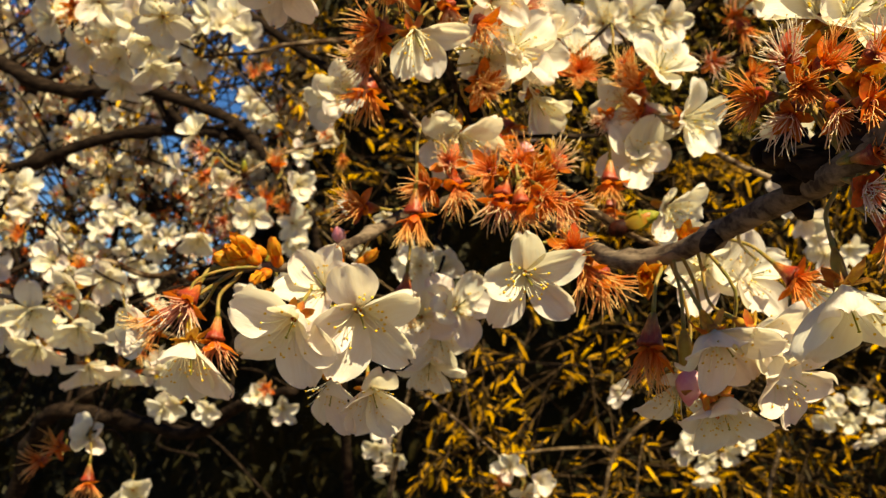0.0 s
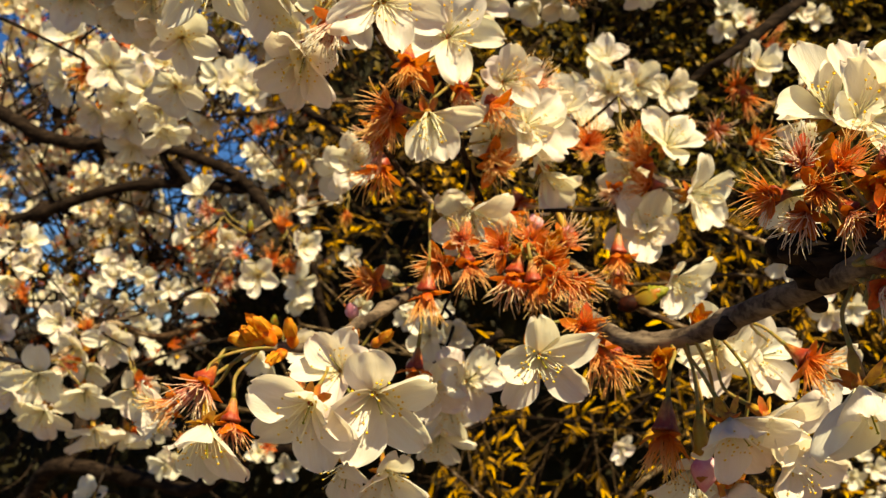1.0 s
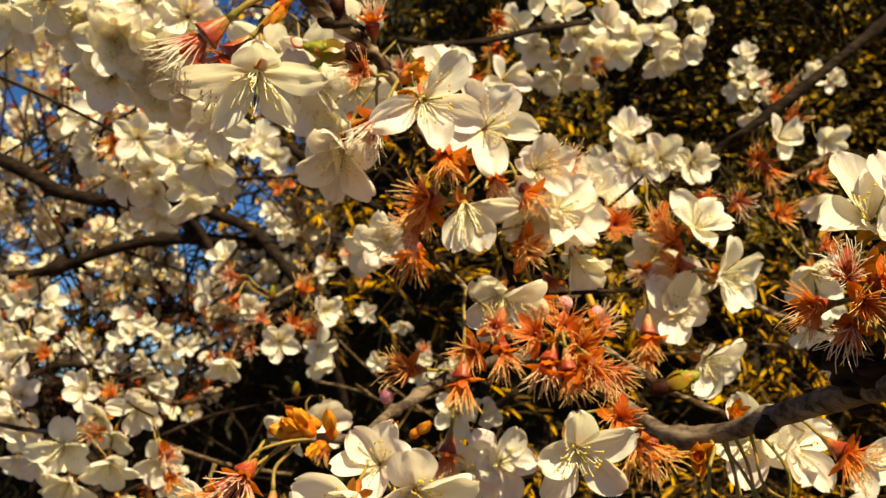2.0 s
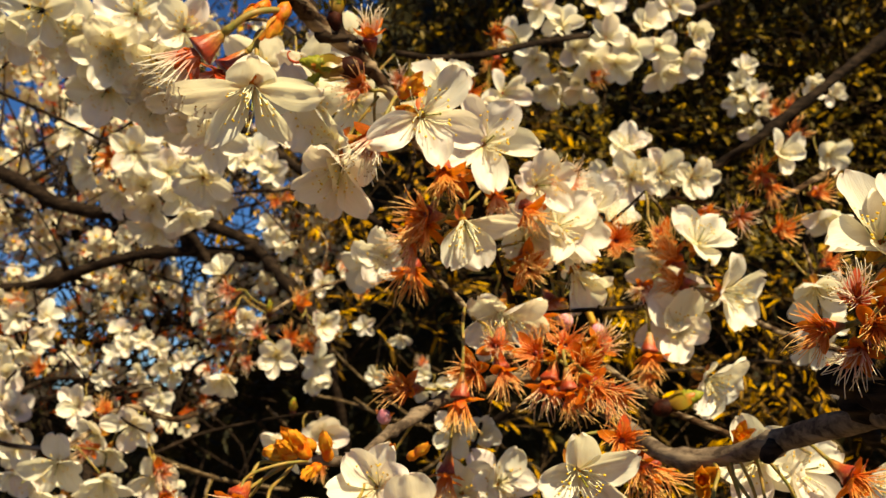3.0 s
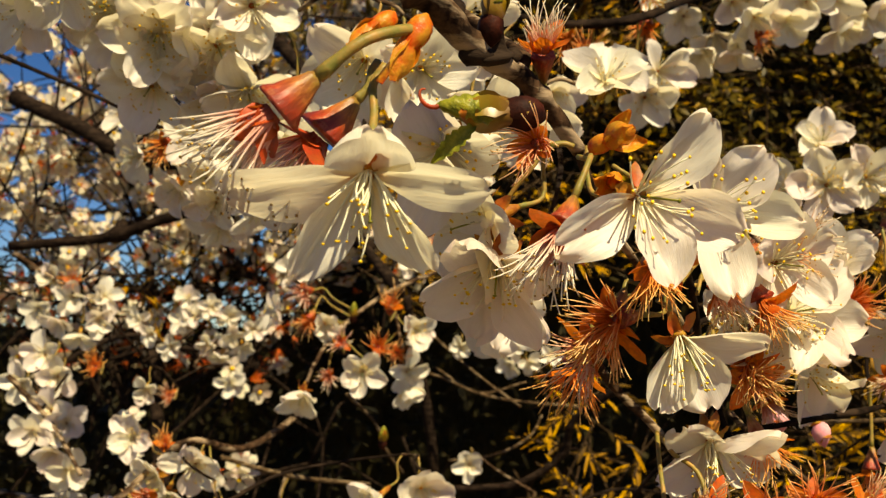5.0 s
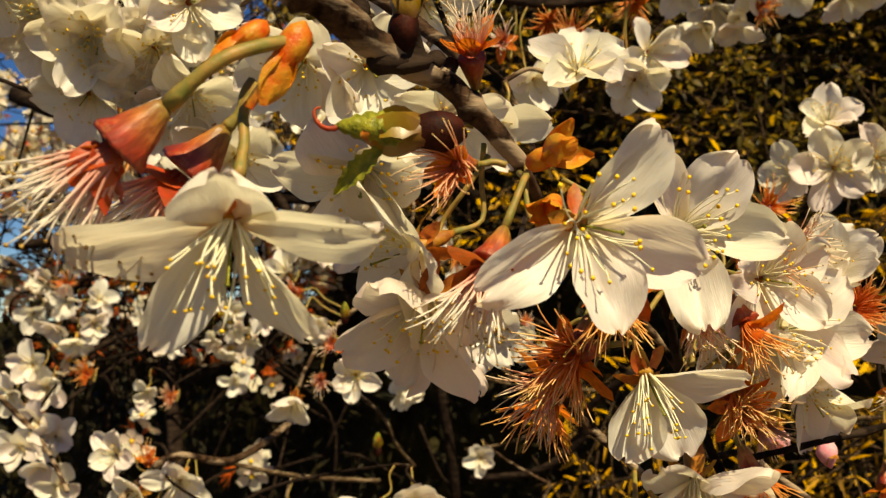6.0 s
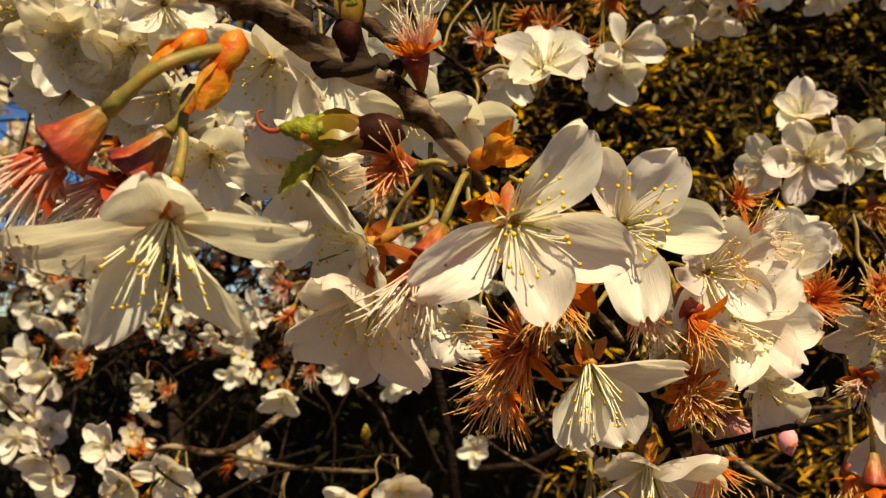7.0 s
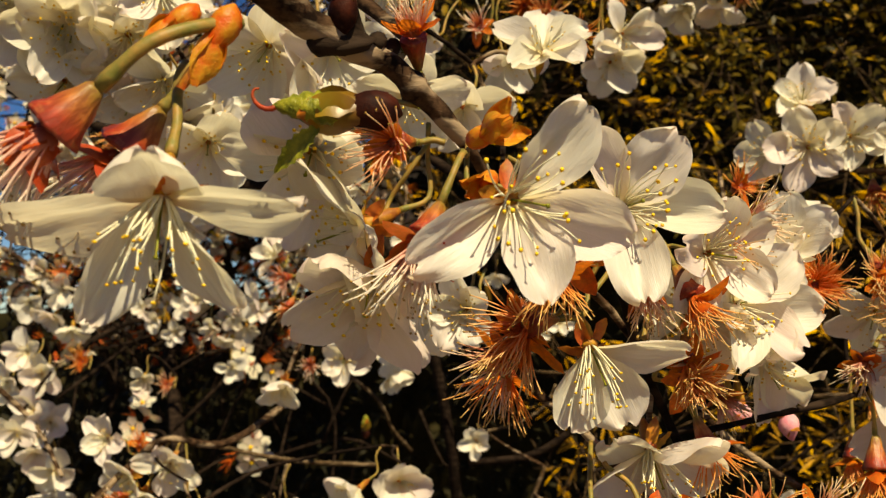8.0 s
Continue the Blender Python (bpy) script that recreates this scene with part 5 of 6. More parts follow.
# three flowers on a side twig
blossom((0.1020, 0.5976, 1.7950), (-0.24, -0.94, -0.25), size=0.0205, spread=74, spin=10)
blossom((0.1211, 0.5991, 1.7995), (0.01, -0.99, -0.16), size=0.019, spread=74, spin=30)
blossom((0.1398, 0.5970, 1.7958), (0.32, -0.91, -0.25), size=0.019, spread=74)
blossom((0.1016, 0.6033, 1.8157), (-0.10, -0.85, 0.52), size=0.0185, spread=55)
blossom((0.0879, 0.6067, 1.7938), (-0.75, -0.65, -0.11), size=0.018)
spent((0.1473, 0.5978, 1.7726), (0.12, -0.88, -0.46), size=0.019, light=True)
spent((0.1319, 0.6025, 1.7736), (-0.10, -0.64, -0.76), size=0.015, light=True)
spent((0.1701, 0.6013, 1.7716), (0.12, -0.92, -0.37), size=0.018, light=True)
spent((0.1970, 0.6031, 1.7633), (0.23, -0.96, -0.16), size=0.021, light=True)
spent((0.1854, 0.6021, 1.7994), (-0.20, -0.91, -0.36), size=0.018, light=True)
blossom((0.1965, 0.5984, 1.8106), (0.33, -0.93, 0.17), size=0.019, light=True)
spent((0.1903, 0.5984, 1.7915), (0.35, -0.32, -0.88), size=0.02, light=True)
spent((0.2205, 0.5997, 1.7866), (0.33, -0.93, -0.15), size=0.018, light=True)
blossom((0.2222, 0.6016, 1.7750), (0.22, -0.51, -0.83), size=0.019, light=True)
spent((0.2196, 0.6324, 1.8347), (0.23, -0.93, 0.29), size=0.017, light=True)
blossom((0.2735, 0.7127, 1.8439), (0.12, -0.88, -0.46), size=0.019, light=True)

# flowers high on the tree side
blossom((-0.1881, 0.4698, 1.8319), (0.11, -0.76, -0.64), size=0.023)
blossom((-0.2048, 0.4728, 1.8432), (-0.29, -0.85, -0.44), size=0.022)
blossom((-0.1661, 0.4739, 1.8277), (0.32, -0.61, -0.73), size=0.022)
blossom((-0.1944, 0.4828, 1.8140), (-0.04, -0.77, -0.64), size=0.021)
blossom((-0.1545, 0.4788, 1.8110), (0.21, -0.48, -0.85), size=0.0215)
blossom((-0.1697, 0.4890, 1.8088), (-0.20, -0.51, -0.83), size=0.021)
blossom((-0.1503, 0.4911, 1.7978), (0.21, -0.38, -0.90), size=0.02)
blossom((-0.1836, 0.4862, 1.8253), (0.12, -0.93, -0.36), size=0.021)
blossom((-0.2403, 0.4723, 1.8432), (-0.31, -0.77, -0.55), size=0.022)
blossom((-0.2224, 0.4614, 1.8497), (0.12, -0.88, -0.46), size=0.022)
blossom((-0.1776, 0.4719, 1.8513), (0.12, -0.98, -0.16), size=0.022)
blossom((-0.1503, 0.4641, 1.8393), (0.43, -0.83, -0.35), size=0.021)
blossom((-0.2031, 0.4850, 1.8307), (-0.54, -0.71, -0.45), size=0.02)
blossom((-0.2327, 0.6470, 1.8289), (0.06, -0.96, -0.26), size=0.02)
blossom((-0.2586, 0.6481, 1.8506), (-0.29, -0.92, 0.26), size=0.02)
blossom((-0.2023, 0.6626, 1.8040), (0.31, -0.71, -0.63), size=0.02)
blossom((-0.2243, 0.6677, 1.7955), (-0.20, -0.63, -0.75), size=0.02)
blossom((-0.2128, 0.6574, 1.8163), (0.42, -0.91, -0.05), size=0.02)
blossom((-0.2680, 0.6579, 1.8205), (-0.63, -0.71, -0.33), size=0.02)
blossom((-0.2009, 0.6665, 1.8363), (0.21, -0.94, 0.25), size=0.02)
blossom((-0.2316, 0.6703, 1.8098), (-0.09, -0.96, -0.26), size=0.02)
blossom((-0.2029, 0.6738, 1.7910), (0.43, -0.17, -0.89), size=0.02)
blossom((-0.2488, 0.6707, 1.8060), (-0.41, -0.65, -0.64), size=0.02)
blossom((-0.2201, 0.6638, 1.8514), (0.12, -0.92, 0.39), size=0.02)
blossom((-0.2775, 0.6635, 1.8475), (-0.51, -0.86, 0.07), size=0.02)
blossom((-0.2270, 0.6848, 1.7834), (-0.10, -0.28, -0.96), size=0.02)
spent((-0.2494, 0.6473, 1.8252), (-0.22, -0.69, -0.69), size=0.019, light=True)
spent((-0.2284, 0.6537, 1.8503), (0.22, -0.83, 0.51), size=0.016, light=True)
blossom((-0.2135, 0.8798, 1.8943), (-0.09, -0.98, 0.16), size=0.02, light=True)
blossom((-0.2351, 0.8880, 1.8729), (-0.30, -0.89, -0.35), size=0.02, light=True)
blossom((-0.2038, 0.8716, 1.8831), (0.43, -0.90, 0.06), size=0.02, light=True)
blossom((-0.1811, 0.8728, 1.8782), (0.23, -0.94, -0.26), size=0.02, light=True)
blossom((-0.1931, 0.8797, 1.8969), (0.22, -0.90, 0.38), size=0.02, light=True)
blossom((-0.2491, 0.8991, 1.8971), (-0.49, -0.85, 0.17), size=0.02, light=True)
blossom((-0.2283, 0.9052, 1.8611), (0.01, -0.65, -0.76), size=0.02, light=True)
blossom((-0.2439, 0.9058, 1.8559), (-0.31, -0.29, -0.91), size=0.02, light=True)
flower_bud((-0.2467, 0.8818, 1.8792), (-0.21, -0.93, 0.29))

# drooping flowers before the shrub
blossom((-0.1511, 0.7679, 1.6964), (0.01, -0.95, -0.31), size=0.0195, spread=74)
blossom((-0.1919, 0.7706, 1.6825), (-0.20, -0.48, -0.85), size=0.0215, spread=58)
blossom((-0.1301, 0.8218, 1.6844), (0.58, -0.41, -0.70), size=0.019, spread=50)
blossom((-0.1278, 0.8201, 1.6957), (0.65, -0.69, -0.33), size=0.019, light=True)
blossom((-0.1216, 0.8020, 1.7261), (0.54, -0.81, -0.24), size=0.019, spread=55)
blossom((-0.1990, 0.7796, 1.7638), (-0.20, -0.84, 0.51), size=0.018, light=True)
blossom((-0.2122, 0.7840, 1.7355), (-0.84, -0.54, -0.09), size=0.017, light=True)
blossom((-0.1804, 0.7805, 1.7285), (0.32, -0.88, -0.35), size=0.015, light=True)
blossom((-0.1494, 1.0188, 1.7925), (0.23, -0.97, -0.05), size=0.017, light=True)
spent((-0.1935, 0.7768, 1.7501), (-0.39, -0.91, -0.15), size=0.018, light=True)
spent((-0.1913, 0.7800, 1.7306), (-0.30, -0.50, -0.81), size=0.016, light=True)
spent((-0.1675, 0.7728, 1.7147), (0.01, -0.92, 0.39), size=0.016, light=True)
spent((-0.1366, 0.7943, 1.7410), (0.12, -0.85, 0.52), size=0.02, light=True)
spent((-0.1455, 0.7988, 1.7124), (0.22, -0.96, 0.16), size=0.019, light=True)
spent((-0.1762, 0.7761, 1.6934), (0.11, -0.83, -0.54), size=0.014, light=True)
spent((-0.1342, 0.8148, 1.7090), (0.33, -0.94, -0.05), size=0.015, light=True)
leaf_bud((-0.1616, 0.7851, 1.7334), (0.11, -0.37, 0.92), size=0.8)
leaf_bud((-0.1326, 0.7377, 1.6530), (0.11, -0.36, 0.93), size=0.8)
blossom((-0.1006, 0.6600, 1.6355), (0.17, -0.97, -0.16), size=0.0235, light=True, spread=66)
blossom((-0.1238, 0.6707, 1.6298), (-0.49, -0.76, -0.43), size=0.0215, light=True)
spent((-0.0982, 0.6427, 1.6173), (-0.09, -0.83, -0.54), size=0.017, light=True)

# low bunch beside the bough
blossom((-0.2349, 0.6832, 1.6431), (0.11, -0.91, -0.40), size=0.0215)
blossom((-0.2567, 0.6800, 1.6358), (-0.39, -0.86, -0.34), size=0.02)
blossom((-0.2565, 0.6097, 1.6190), (0.11, -0.83, -0.54), size=0.0235)
blossom((-0.2719, 0.6157, 1.6120), (-0.52, -0.67, -0.53), size=0.022)
blossom((-0.2285, 0.6117, 1.6092), (0.22, -0.63, -0.75), size=0.021)
blossom((-0.2151, 0.6729, 1.6080), (0.22, -0.80, -0.55), size=0.02)
blossom((-0.2533, 0.6135, 1.5961), (-0.10, -0.64, -0.76), size=0.022)
blossom((-0.2532, 0.6898, 1.6251), (-0.10, -0.64, -0.76), size=0.019)
blossom((-0.2340, 0.6463, 1.5828), (0.22, -0.29, -0.93), size=0.022)
blossom((-0.2193, 0.6672, 1.5804), (0.22, -0.29, -0.93), size=0.02)
blossom((-0.2777, 0.6948, 1.6549), (-0.19, -0.97, 0.16), size=0.018)
spent((-0.2026, 0.6418, 1.6137), (0.56, -0.70, -0.45), size=0.02, light=True)
spent((-0.2552, 0.6592, 1.6265), (-0.10, -0.98, -0.16), size=0.018, light=True)
spent((-0.2585, 0.6957, 1.6511), (0.12, -0.76, 0.64), size=0.015, light=True)
spent((-0.1991, 0.6446, 1.5965), (0.55, -0.54, -0.64), size=0.019, light=True)
blossom((-0.3708, 0.7874, 1.6376), (0.21, -0.82, -0.54), size=0.02, light=True)
blossom((-0.3555, 0.7795, 1.6251), (0.41, -0.85, -0.34), size=0.02, light=True)
blossom((-0.3776, 0.7933, 1.6635), (0.01, -1.00, 0.06), size=0.02, light=True)
blossom((-0.3666, 0.7948, 1.6548), (0.34, -0.92, 0.19), size=0.02, light=True)
blossom((-0.3860, 0.7851, 1.6505), (0.01, -0.99, -0.16), size=0.02, light=True)
blossom((-0.3688, 0.8026, 1.6069), (0.12, -0.64, -0.76), size=0.02, light=True)
blossom((-0.3915, 0.8298, 1.6868), (0.23, -0.96, -0.16), size=0.0195, light=True)
blossom((-0.4007, 0.8271, 1.7029), (0.01, -1.00, 0.06), size=0.0195, light=True)
blossom((-0.4018, 1.0349, 1.6709), (0.12, -0.88, -0.46), size=0.0195, light=True)
blossom((-0.3502, 1.1365, 1.6738), (0.32, -0.88, -0.35), size=0.0195, light=True)
blossom((-0.4193, 0.8301, 1.6822), (0.23, -0.94, -0.26), size=0.0195, light=True)
spent((-0.3805, 0.8694, 1.6933), (0.12, -0.92, 0.39), size=0.0175, light=True)
spent((-0.3786, 1.0364, 1.6635), (0.01, -0.97, 0.25), size=0.0175, light=True)
spent((-0.3961, 0.8320, 1.6731), (-0.20, -0.91, -0.36), size=0.0175, light=True)
blossom((-0.2466, 0.6891, 1.5309), (0.00, -0.97, 0.23), size=0.02, light=True)
blossom((-0.2108, 0.6719, 1.4985), (0.31, -0.91, -0.29), size=0.0215, light=True)
spent((-0.2644, 0.6794, 1.5263), (-0.42, -0.87, 0.25), size=0.019, light=True)
spent((-0.2414, 0.6713, 1.5044), (-0.01, -0.23, -0.97), size=0.02, light=True)
spent((-0.2822, 0.6904, 1.5154), (-0.53, -0.85, -0.07), size=0.018, light=True)
blossom((-0.4579, 0.9901, 1.7547), (0.12, -0.96, -0.26), size=0.02, light=True)
blossom((-0.4312, 0.9836, 1.7345), (0.44, -0.78, -0.45), size=0.02, light=True)
blossom((-0.4692, 0.9935, 1.7325), (-0.20, -0.74, -0.64), size=0.02, light=True)
blossom((-0.4523, 0.9955, 1.7214), (0.12, -0.52, -0.85), size=0.02, light=True)
blossom((-0.4298, 0.9905, 1.7548), (0.53, -0.84, 0.07), size=0.02, light=True)
blossom((-0.4794, 0.9970, 1.7726), (-0.20, -0.98, 0.06), size=0.02, light=True)
blossom((-0.4965, 1.0013, 1.7445), (0.01, -0.89, -0.46), size=0.02, light=True)
spent((-0.4579, 0.9878, 1.7686), (0.22, -0.90, 0.38), size=0.018, light=True)
blossom((-0.4886, 1.2779, 1.7264), (-0.19, -0.95, -0.26), size=0.0195, light=True)
blossom((-0.4669, 1.2805, 1.7121), (0.11, -0.83, -0.54), size=0.0195, light=True)
blossom((-0.4346, 1.2652, 1.7472), (-0.09, -1.00, 0.05), size=0.0195, light=True)
blossom((-0.4130, 1.2638, 1.7579), (0.22, -0.96, 0.16), size=0.0195, light=True)
blossom((-0.4202, 1.2700, 1.7188), (0.12, -0.64, -0.76), size=0.0195, light=True)
blossom((-0.3944, 1.2792, 1.7265), (0.42, -0.73, -0.53), size=0.0195, light=True)
blossom((-0.3681, 1.2885, 1.7343), (0.54, -0.81, -0.24), size=0.0195, light=True)
blossom((-0.4451, 1.2716, 1.7694), (-0.19, -0.95, 0.25), size=0.0195, light=True)
blossom((-0.3944, 1.2758, 1.7480), (0.12, -0.99, -0.05), size=0.0195, light=True)
blossom((-0.3827, 1.2918, 1.7127), (0.12, -0.52, -0.85), size=0.0195, light=True)
blossom((-0.4053, 1.2832, 1.7015), (-0.20, -0.51, -0.83), size=0.0195, light=True)
blossom((-0.5069, 1.2853, 1.7414), (-0.38, -0.92, 0.05), size=0.0195, light=True)
blossom((-0.4524, 1.2761, 1.7408), (0.01, -0.99, -0.16), size=0.0195, light=True)

# small bunches hanging before the shrub
blossom((0.2949, 1.1673, 1.4733), (-0.31, -0.95, 0.03), size=0.02, light=True)
blossom((0.3183, 1.1665, 1.4831), (0.21, -0.95, 0.23), size=0.02, light=True)
blossom((0.3048, 1.1690, 1.4533), (-0.10, -0.87, -0.48), size=0.02, light=True)
blossom((0.3315, 1.1686, 1.4597), (0.30, -0.87, -0.38), size=0.02, light=True)
blossom((0.2848, 1.1684, 1.4600), (-0.50, -0.78, -0.37), size=0.02, light=True)
blossom((0.3483, 1.1675, 1.4729), (0.53, -0.85, 0.03), size=0.02, light=True)
blossom((0.3080, 1.1708, 1.4333), (-0.00, -0.46, -0.89), size=0.02, light=True)
blossom((0.5019, 1.2656, 1.5041), (-0.31, -0.95, 0.03), size=0.02, light=True)
blossom((0.5237, 1.2648, 1.5148), (0.11, -0.94, 0.32), size=0.02, light=True)
blossom((0.5163, 1.2672, 1.4860), (0.00, -0.92, -0.40), size=0.02, light=True)
blossom((0.5453, 1.2664, 1.4966), (0.32, -0.94, -0.08), size=0.02, light=True)
blossom((0.4873, 1.2668, 1.4898), (-0.50, -0.78, -0.37), size=0.02, light=True)
blossom((0.5342, 1.2691, 1.4642), (0.21, -0.57, -0.79), size=0.02, light=True)
blossom((0.5524, 1.2683, 1.4749), (0.42, -0.69, -0.59), size=0.02, light=True)
blossom((-0.0684, 1.1649, 1.4890), (-0.10, -0.99, 0.13), size=0.02, light=True)
blossom((-0.0786, 1.1666, 1.4691), (-0.42, -0.82, -0.39), size=0.02, light=True)
blossom((-0.0586, 1.1675, 1.4590), (0.21, -0.68, -0.70), size=0.02, light=True)
blossom((-0.0721, 1.1683, 1.4491), (-0.00, -0.46, -0.89), size=0.02, light=True)
blossom((0.0615, 0.9152, 1.4791), (-0.30, -0.93, 0.23), size=0.02, light=True)
blossom((0.0849, 0.9164, 1.4660), (0.41, -0.90, -0.18), size=0.02, light=True)
blossom((0.0744, 0.9173, 1.4556), (-0.00, -0.70, -0.71), size=0.02, light=True)
blossom((-0.2561, 1.0090, 1.5455), (0.22, -0.97, 0.13), size=0.02, light=True)
blossom((-0.2736, 1.0102, 1.5312), (-0.31, -0.91, -0.28), size=0.02, light=True)
blossom((-0.2446, 1.0105, 1.5281), (0.30, -0.87, -0.38), size=0.02, light=True)
blossom((-0.1963, 1.0299, 1.5381), (0.11, -0.98, 0.13), size=0.02, light=True)
blossom((-0.1697, 1.0310, 1.5261), (0.22, -0.83, -0.51), size=0.02, light=True)
blossom((-0.2881, 1.0104, 1.5284), (-0.53, -0.83, -0.17), size=0.02, light=True)
blossom((0.3557, 0.9471, 1.7036), (0.00, -1.00, 0.02), size=0.02, light=True)
blossom((0.3611, 0.9480, 1.6926), (0.32, -0.81, -0.50), size=0.02, light=True)
blossom((0.3941, 0.9491, 1.6814), (0.11, -0.91, -0.39), size=0.02, light=True)
blossom((0.3720, 0.9495, 1.6761), (-0.21, -0.78, -0.59), size=0.02, light=True)
blossom((-0.0933, 1.1053, 1.5990), (0.00, -1.00, -0.09), size=0.02, light=True)
blossom((0.1933, 1.1114, 1.5367), (0.10, -0.87, -0.48), size=0.02, light=True)
spent((-0.0650, 1.1635, 1.5056), (0.01, -0.81, 0.58), size=0.017, light=True)
spent((0.0536, 0.9163, 1.4662), (-0.31, -0.95, 0.03), size=0.017, light=True)
spent((0.0717, 0.9182, 1.4452), (0.00, -0.92, -0.40), size=0.017, light=True)
spent((-0.2706, 1.0085, 1.5514), (0.01, -0.89, 0.46), size=0.017, light=True)
spent((-0.1836, 1.0093, 1.5451), (0.11, -0.97, 0.23), size=0.017, light=True)
spent((-0.2125, 1.0796, 1.8953), (0.00, -0.99, 0.13), size=0.017, light=True)
spent((-0.1997, 1.0791, 1.9016), (0.32, -0.95, 0.02), size=0.017, light=True)
blossom((0.3360, 1.1158, 2.0504), (-0.20, -0.98, 0.06), size=0.019, light=True)
blossom((0.3523, 1.1181, 2.0375), (0.22, -0.96, 0.16), size=0.019, light=True)
blossom((0.3327, 1.1194, 2.0277), (-0.29, -0.85, -0.44), size=0.019, light=True)
blossom((0.3622, 1.1214, 2.0181), (0.32, -0.88, -0.35), size=0.019, light=True)
blossom((0.3426, 1.1133, 2.0666), (0.12, -0.85, 0.52), size=0.019, light=True)
blossom((0.3523, 1.1249, 1.9954), (-0.10, -0.64, -0.76), size=0.019, light=True)
blossom((0.3756, 0.9930, 1.9993), (0.12, -0.99, -0.05), size=0.019, light=True)
blossom((0.3930, 0.9941, 1.9936), (0.42, -0.91, -0.05), size=0.019, light=True)
blossom((-0.2229, 1.1469, 1.8705), (0.12, -0.88, -0.46), size=0.019, light=True)
blossom((-0.2130, 1.1487, 1.8607), (0.32, -0.61, -0.73), size=0.019, light=True)
blossom((-0.2295, 1.1447, 1.8835), (-0.09, -0.98, 0.16), size=0.019, light=True)
blossom((-0.1146, 1.0170, 1.8069), (-0.42, -0.90, 0.08), size=0.019, light=True)
blossom((-0.0473, 1.3369, 1.7149), (-0.20, -0.98, -0.05), size=0.019, light=True)
blossom((-0.0323, 1.3395, 1.7001), (0.23, -0.90, -0.36), size=0.019, light=True)
blossom((-0.0549, 1.3398, 1.6963), (-0.31, -0.77, -0.55), size=0.019, light=True)
blossom((-0.0059, 1.3387, 1.7075), (0.33, -0.94, -0.05), size=0.019, light=True)
blossom((-0.0833, 1.3778, 1.7713), (0.01, -0.75, -0.66), size=0.019, light=True)
blossom((-0.1382, 1.4244, 1.7916), (0.01, -0.99, -0.16), size=0.019, light=True)
blossom((-0.1186, 1.3861, 1.7172), (0.01, -0.96, -0.27), size=0.019, light=True)
spent((0.3350, 0.9965, 1.9735), (0.01, -0.99, 0.16), size=0.018, light=True)
spent((0.3524, 0.9954, 1.9821), (0.21, -0.94, 0.25), size=0.018, light=True)
spent((0.3622, 1.1183, 2.0375), (0.54, -0.84, -0.03), size=0.018, light=True)
spent((-0.0511, 1.3344, 1.7298), (0.01, -0.92, 0.39), size=0.018, light=True)
spent((-0.1233, 1.0164, 1.8097), (-0.09, -0.96, 0.25), size=0.018, light=True)
spent((-0.1060, 1.0204, 1.7869), (0.01, -0.75, -0.66), size=0.018, light=True)

# side twigs that carry the flowers, each grown from the nearest wood
rt = random.Random(17)
wood = np.array(WOOD)
loose = [(p, float(np.linalg.norm(wood - np.array(p), axis=1).min())) for p in LOOSE]
while loose:
    at = min(range(len(loose)), key=lambda n: loose[n][1])
    tip, gap = loose.pop(at)
    if gap < 0.006:
        continue
    root = Vector(wood[np.linalg.norm(wood - np.array(tip), axis=1).argmin()])
    bow = Vector((rt.gauss(0, 1), rt.gauss(0, 1), rt.gauss(0.4, 1))) * 0.09 * gap
    thick = 0.0008 + 0.006 * min(gap, 0.2)
    branch([root, root.lerp(tip, 0.35) + bow, root.lerp(tip, 0.7) + 0.7 * bow, tip], thick, 0.0008, mat=rt.choice((BARK, BARK_SHADED, BARK_SHADED)), wood=False, sides=6, label='thin side twig carrying cherry blossoms')
    grown = np.array([root.lerp(tip, k / 12) + bow * math.sin(math.pi * k / 12) for k in range(3, 13)])
    wood = np.vstack((wood, grown))
    loose = [(p, min(d, float(np.linalg.norm(grown - np.array(p), axis=1).min()))) for p, d in loose]
FAR_CLUMPS = [(-0.964, 1.996, 2.440, 26, 0.06), (-0.841, 1.832, 2.214, 40, 0.06), (-0.874, 1.842, 2.150, 40, 0.07), (-0.729, 1.882, 2.229, 26, 0.05), (-0.851, 1.952, 2.097, 70, 0.08), (-0.953, 2.066, 2.012, 60, 0.09), (-0.724, 1.961, 2.052, 70, 0.08), (-0.547, 1.878, 1.956, 46, 0.06), (-0.832, 2.067, 2.012, 60, 0.08), (-0.635, 1.880, 1.935, 60, 0.07), (-0.530, 1.788, 1.889, 40, 0.05), (-0.920, 1.982, 1.904, 40, 0.08), (-0.976, 2.374, 1.982, 40, 0.10), (-0.799, 1.809, 1.736, 20, 0.09)]
MORE_CLUMPS = [(-0.858, 2.087, 2.516, 60, 0.10), (-0.639, 1.993, 2.488, 90, 0.12), (-0.494, 2.018, 2.346, 40, 0.06), (-0.603, 2.030, 2.262, 60, 0.09), (-0.711, 2.027, 2.274, 50, 0.08), (-0.471, 1.908, 2.403, 60, 0.09), (-1.114, 2.339, 2.186, 50, 0.10), (-0.764, 2.246, 2.164, 60, 0.09), (-0.561, 1.256, 1.545, 9, 0.08), (-0.442, 1.541, 1.672, 9, 0.05), (-0.590, 1.339, 1.655, 9, 0.08), (-1.023, 1.944, 2.131, 90, 0.16), (-0.943, 1.800, 1.777, 90, 0.16), (-1.037, 2.068, 1.988, 40, 0.12)]

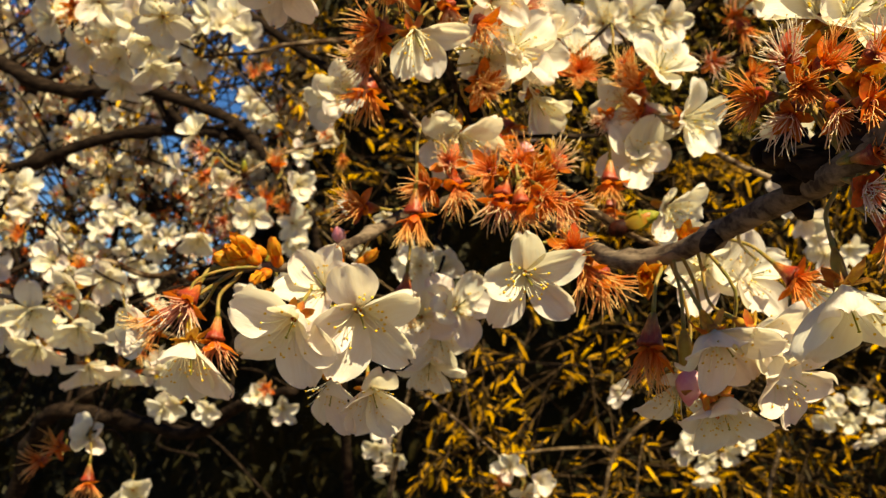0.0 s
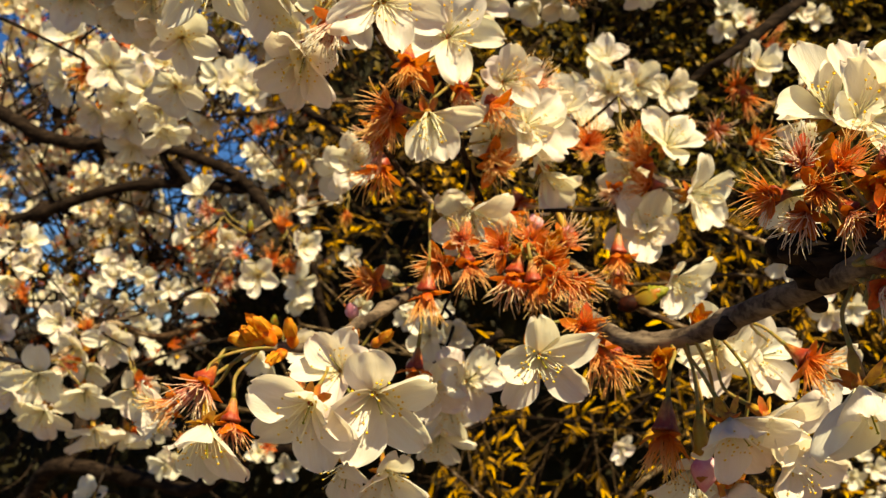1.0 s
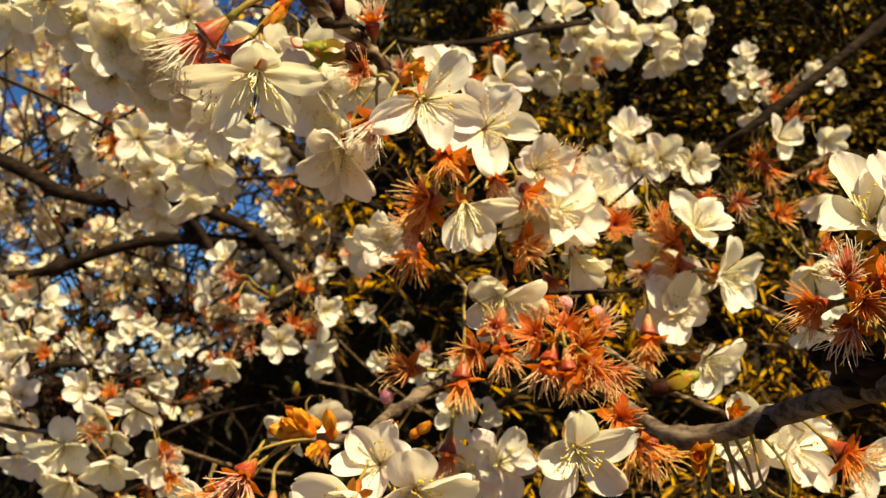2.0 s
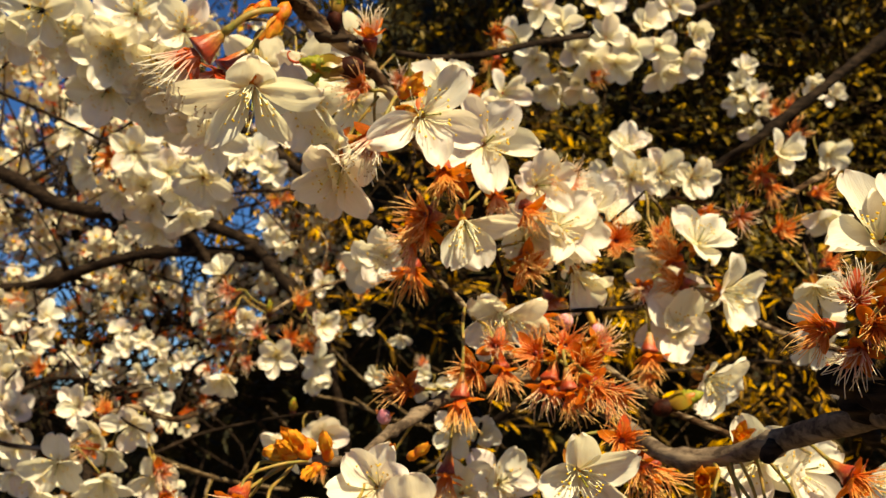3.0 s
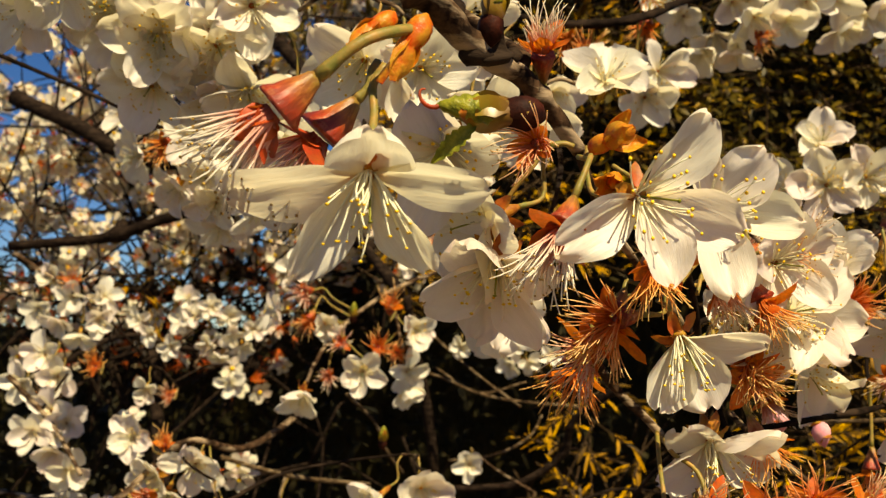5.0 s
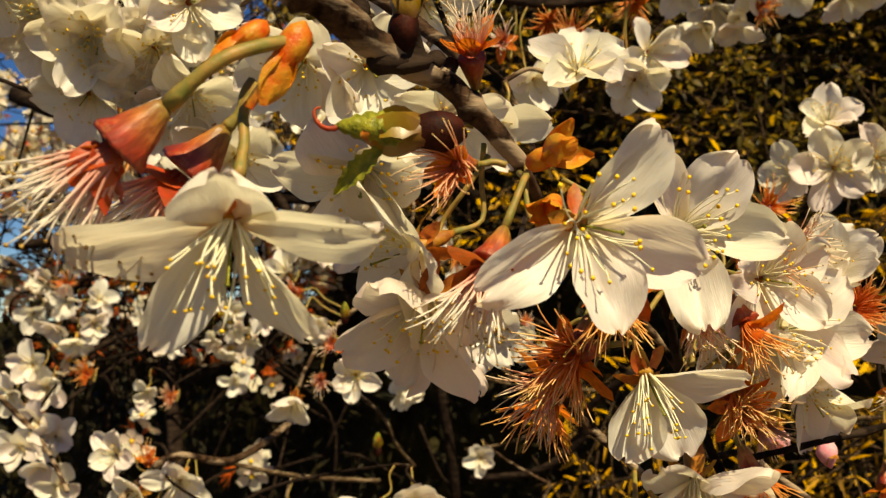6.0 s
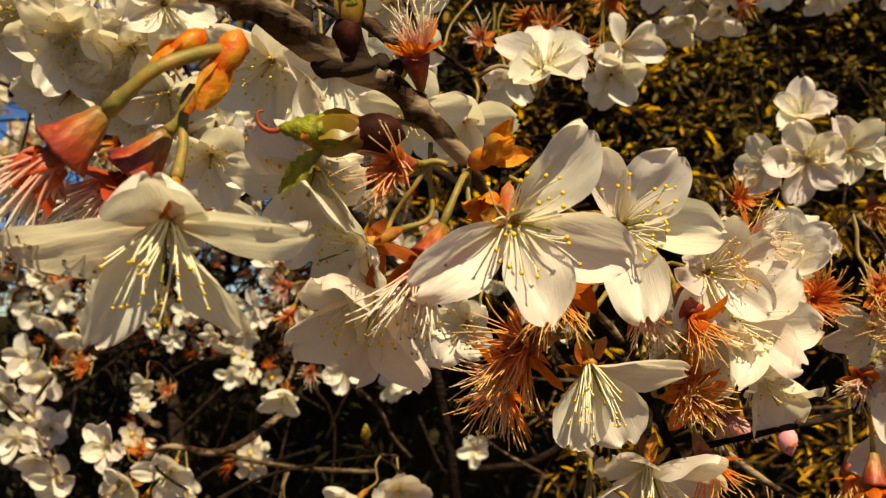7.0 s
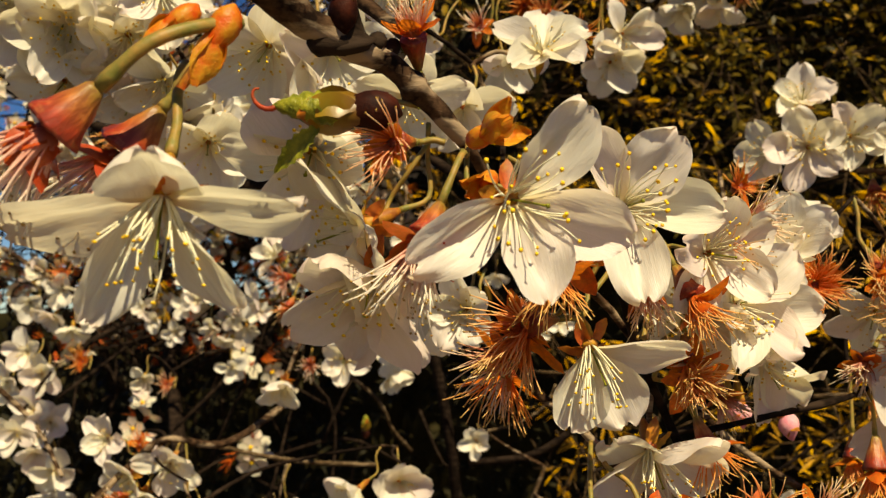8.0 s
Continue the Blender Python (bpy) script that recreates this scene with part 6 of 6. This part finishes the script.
# ---- blossom masses far back in the tree ----
verts, faces, slots = [], [], []
for n in range(5):
    a = 2 * math.pi * n / 5
    c, s = math.cos(a), math.sin(a)
    base = len(verts)
    for x, y, z in ((0, 0.1, 0), (-0.40, 0.58, 0.16), (0, 0.6, 0.06), (0.40, 0.58, 0.16), (-0.24, 0.97, 0.24), (0.24, 0.97, 0.26)):
        verts.append((x * c - y * s, x * s + y * c, z))
    faces += [(base, base + 2, base + 1), (base, base + 3, base + 2), (base + 1, base + 2, base + 4), (base + 2, base + 5, base + 4), (base + 2, base + 3, base + 5)]
    slots += [0] * 5
base = len(verts)
verts += [(0.2 * math.cos(k * 1.257), 0.2 * math.sin(k * 1.257), 0.12) for k in range(5)] + [(0, 0, 0.32), (0, 0, -0.5)]
for k in range(5):
    faces += [(base + k, base + (k + 1) % 5, base + 5), (base + (k + 1) % 5, base + k, base + 6)]
    slots += [1, 2]
FAR_FLOWER = (verts, faces, slots)
rf = random.Random(5)
places, twigs, red = [], [], []
for x, y, z, count, spread in FAR_CLUMPS + MORE_CLUMPS:
    mid = Vector((x, y, z))
    for _ in range(max(1, count // 9)):
        tuft = mid + Vector((rf.gauss(0, spread), rf.gauss(0, spread), rf.gauss(0, spread * 0.8)))
        best = rf.choice(sorted(WOOD, key=lambda w: (w - tuft).length)[:40])
        twigs.append((best, tuft))
        for _ in range(7):
            off = Vector((rf.gauss(0, 1), rf.gauss(0, 1), rf.gauss(0, 1))).normalized()
            way = (off + Vector((0, -0.5, -0.35))).normalized()
            m = facing(tuft + off * rf.uniform(0.012, 0.034), way, rf.uniform(0, 72), rf.uniform(0.016, 0.022))
            (red if rf.random() < 0.27 else places).append(m)
for _ in range(430):
    y, slope, rise = rf.uniform(1.7, 2.6), rf.uniform(-0.60, -0.13), rf.uniform(0.09, 0.42)
    x, z = y * slope, 1.66 + y * rise
    if noise.noise(Vector((x * 5, z * 5, 4.0))) + 0.4 * noise.noise(Vector((x * 14, z * 14, 1.0))) < -0.10 or z > hedge_top(x) + 0.2 + 0.8 * (x < -0.3):
        continue
    tuft = Vector((x, y, z))
    for _ in range(7):
        off = Vector((rf.gauss(0, 1), rf.gauss(0, 1), rf.gauss(0, 1))).normalized()
        m = facing(tuft + off * rf.uniform(0.012, 0.036), (off + Vector((0, -0.5, -0.35))).normalized(), rf.uniform(0, 72), rf.uniform(0.016, 0.022))
        (red if rf.random() < 0.22 else places).append(m)
    near = rf.choice(sorted(WOOD, key=lambda w: (w - tuft).length)[:60])
    twigs.append((near if (near - tuft).length < 0.5 else tuft + Vector((-0.1, 0.1, -0.2)), tuft))
for _ in range(70):
    y = rf.uniform(1.6, 2.4)
    tuft = Vector((y * rf.uniform(-0.58, -0.22), y, 1.66 + y * rf.uniform(0.01, 0.10)))
    for _ in range(7):
        off = Vector((rf.gauss(0, 1), rf.gauss(0, 1), rf.gauss(0, 1))).normalized()
        m = facing(tuft + off * rf.uniform(0.012, 0.036), (off + Vector((0, -0.5, -0.35))).normalized(), rf.uniform(0, 72), rf.uniform(0.015, 0.020))
        (red if rf.random() < 0.75 else places).append(m)
    for _ in range(3):
        twigs.append((tuft + Vector((rf.gauss(0, 0.1), rf.gauss(0, 0.08), rf.gauss(-0.06, 0.1))), tuft))
scatter("far_blossom", FAR_FLOWER, places, [PETAL_FAR, ANTHER, CALYX], "masses of white cherry blossom along the far boughs", "flowers")
verts, faces = [], []
for n in range(9):
    a, out_by = n * 2.4, 0.35 + 0.5 * (n % 3) / 2
    d = Vector((math.cos(a) * out_by, math.sin(a) * out_by, 0.9))
    s = Vector((-math.sin(a), math.cos(a), 0)) * 0.07
    base = len(verts)
    verts += [tuple(-s), tuple(s), tuple(d)]
    faces.append((base, base + 1, base + 2))
scatter("far_spent_blossom", (verts, faces, [0] * 9), red, [SEPAL], "reddish spent blossoms among the far white ones", "flowers")
bm = bmesh.new()
for a, b in twigs:
    bend = a.lerp(b, 0.5) + Vector((rf.gauss(0, 0.02), rf.gauss(0, 0.02), rf.gauss(0, 0.02)))
    tube(bm, spline([a, bend, b], 4), [0.0028 - 0.0002 * k for k in range(9)], 5)
for _ in range(170):
    a = Vector((rf.uniform(-1.5, -0.2), rf.uniform(1.35, 2.6), rf.uniform(1.35, 2.35)))
    b = a + Vector((rf.gauss(0, 0.16), rf.gauss(0, 0.12), rf.gauss(0, 0.16)))
    bend = a.lerp(b, 0.5) + Vector((rf.gauss(0, 0.03), rf.gauss(0, 0.02), rf.gauss(0, 0.03)))
    tube(bm, spline([a, bend, b], 4), [0.0026 - 0.0002 * k for k in range(9)], 5)
tagged(new("far_twigs", mesh_of(bm, BARK_SHADED)), "tangle of thin dark twigs behind the flowers", "twigs", "", "stuff")
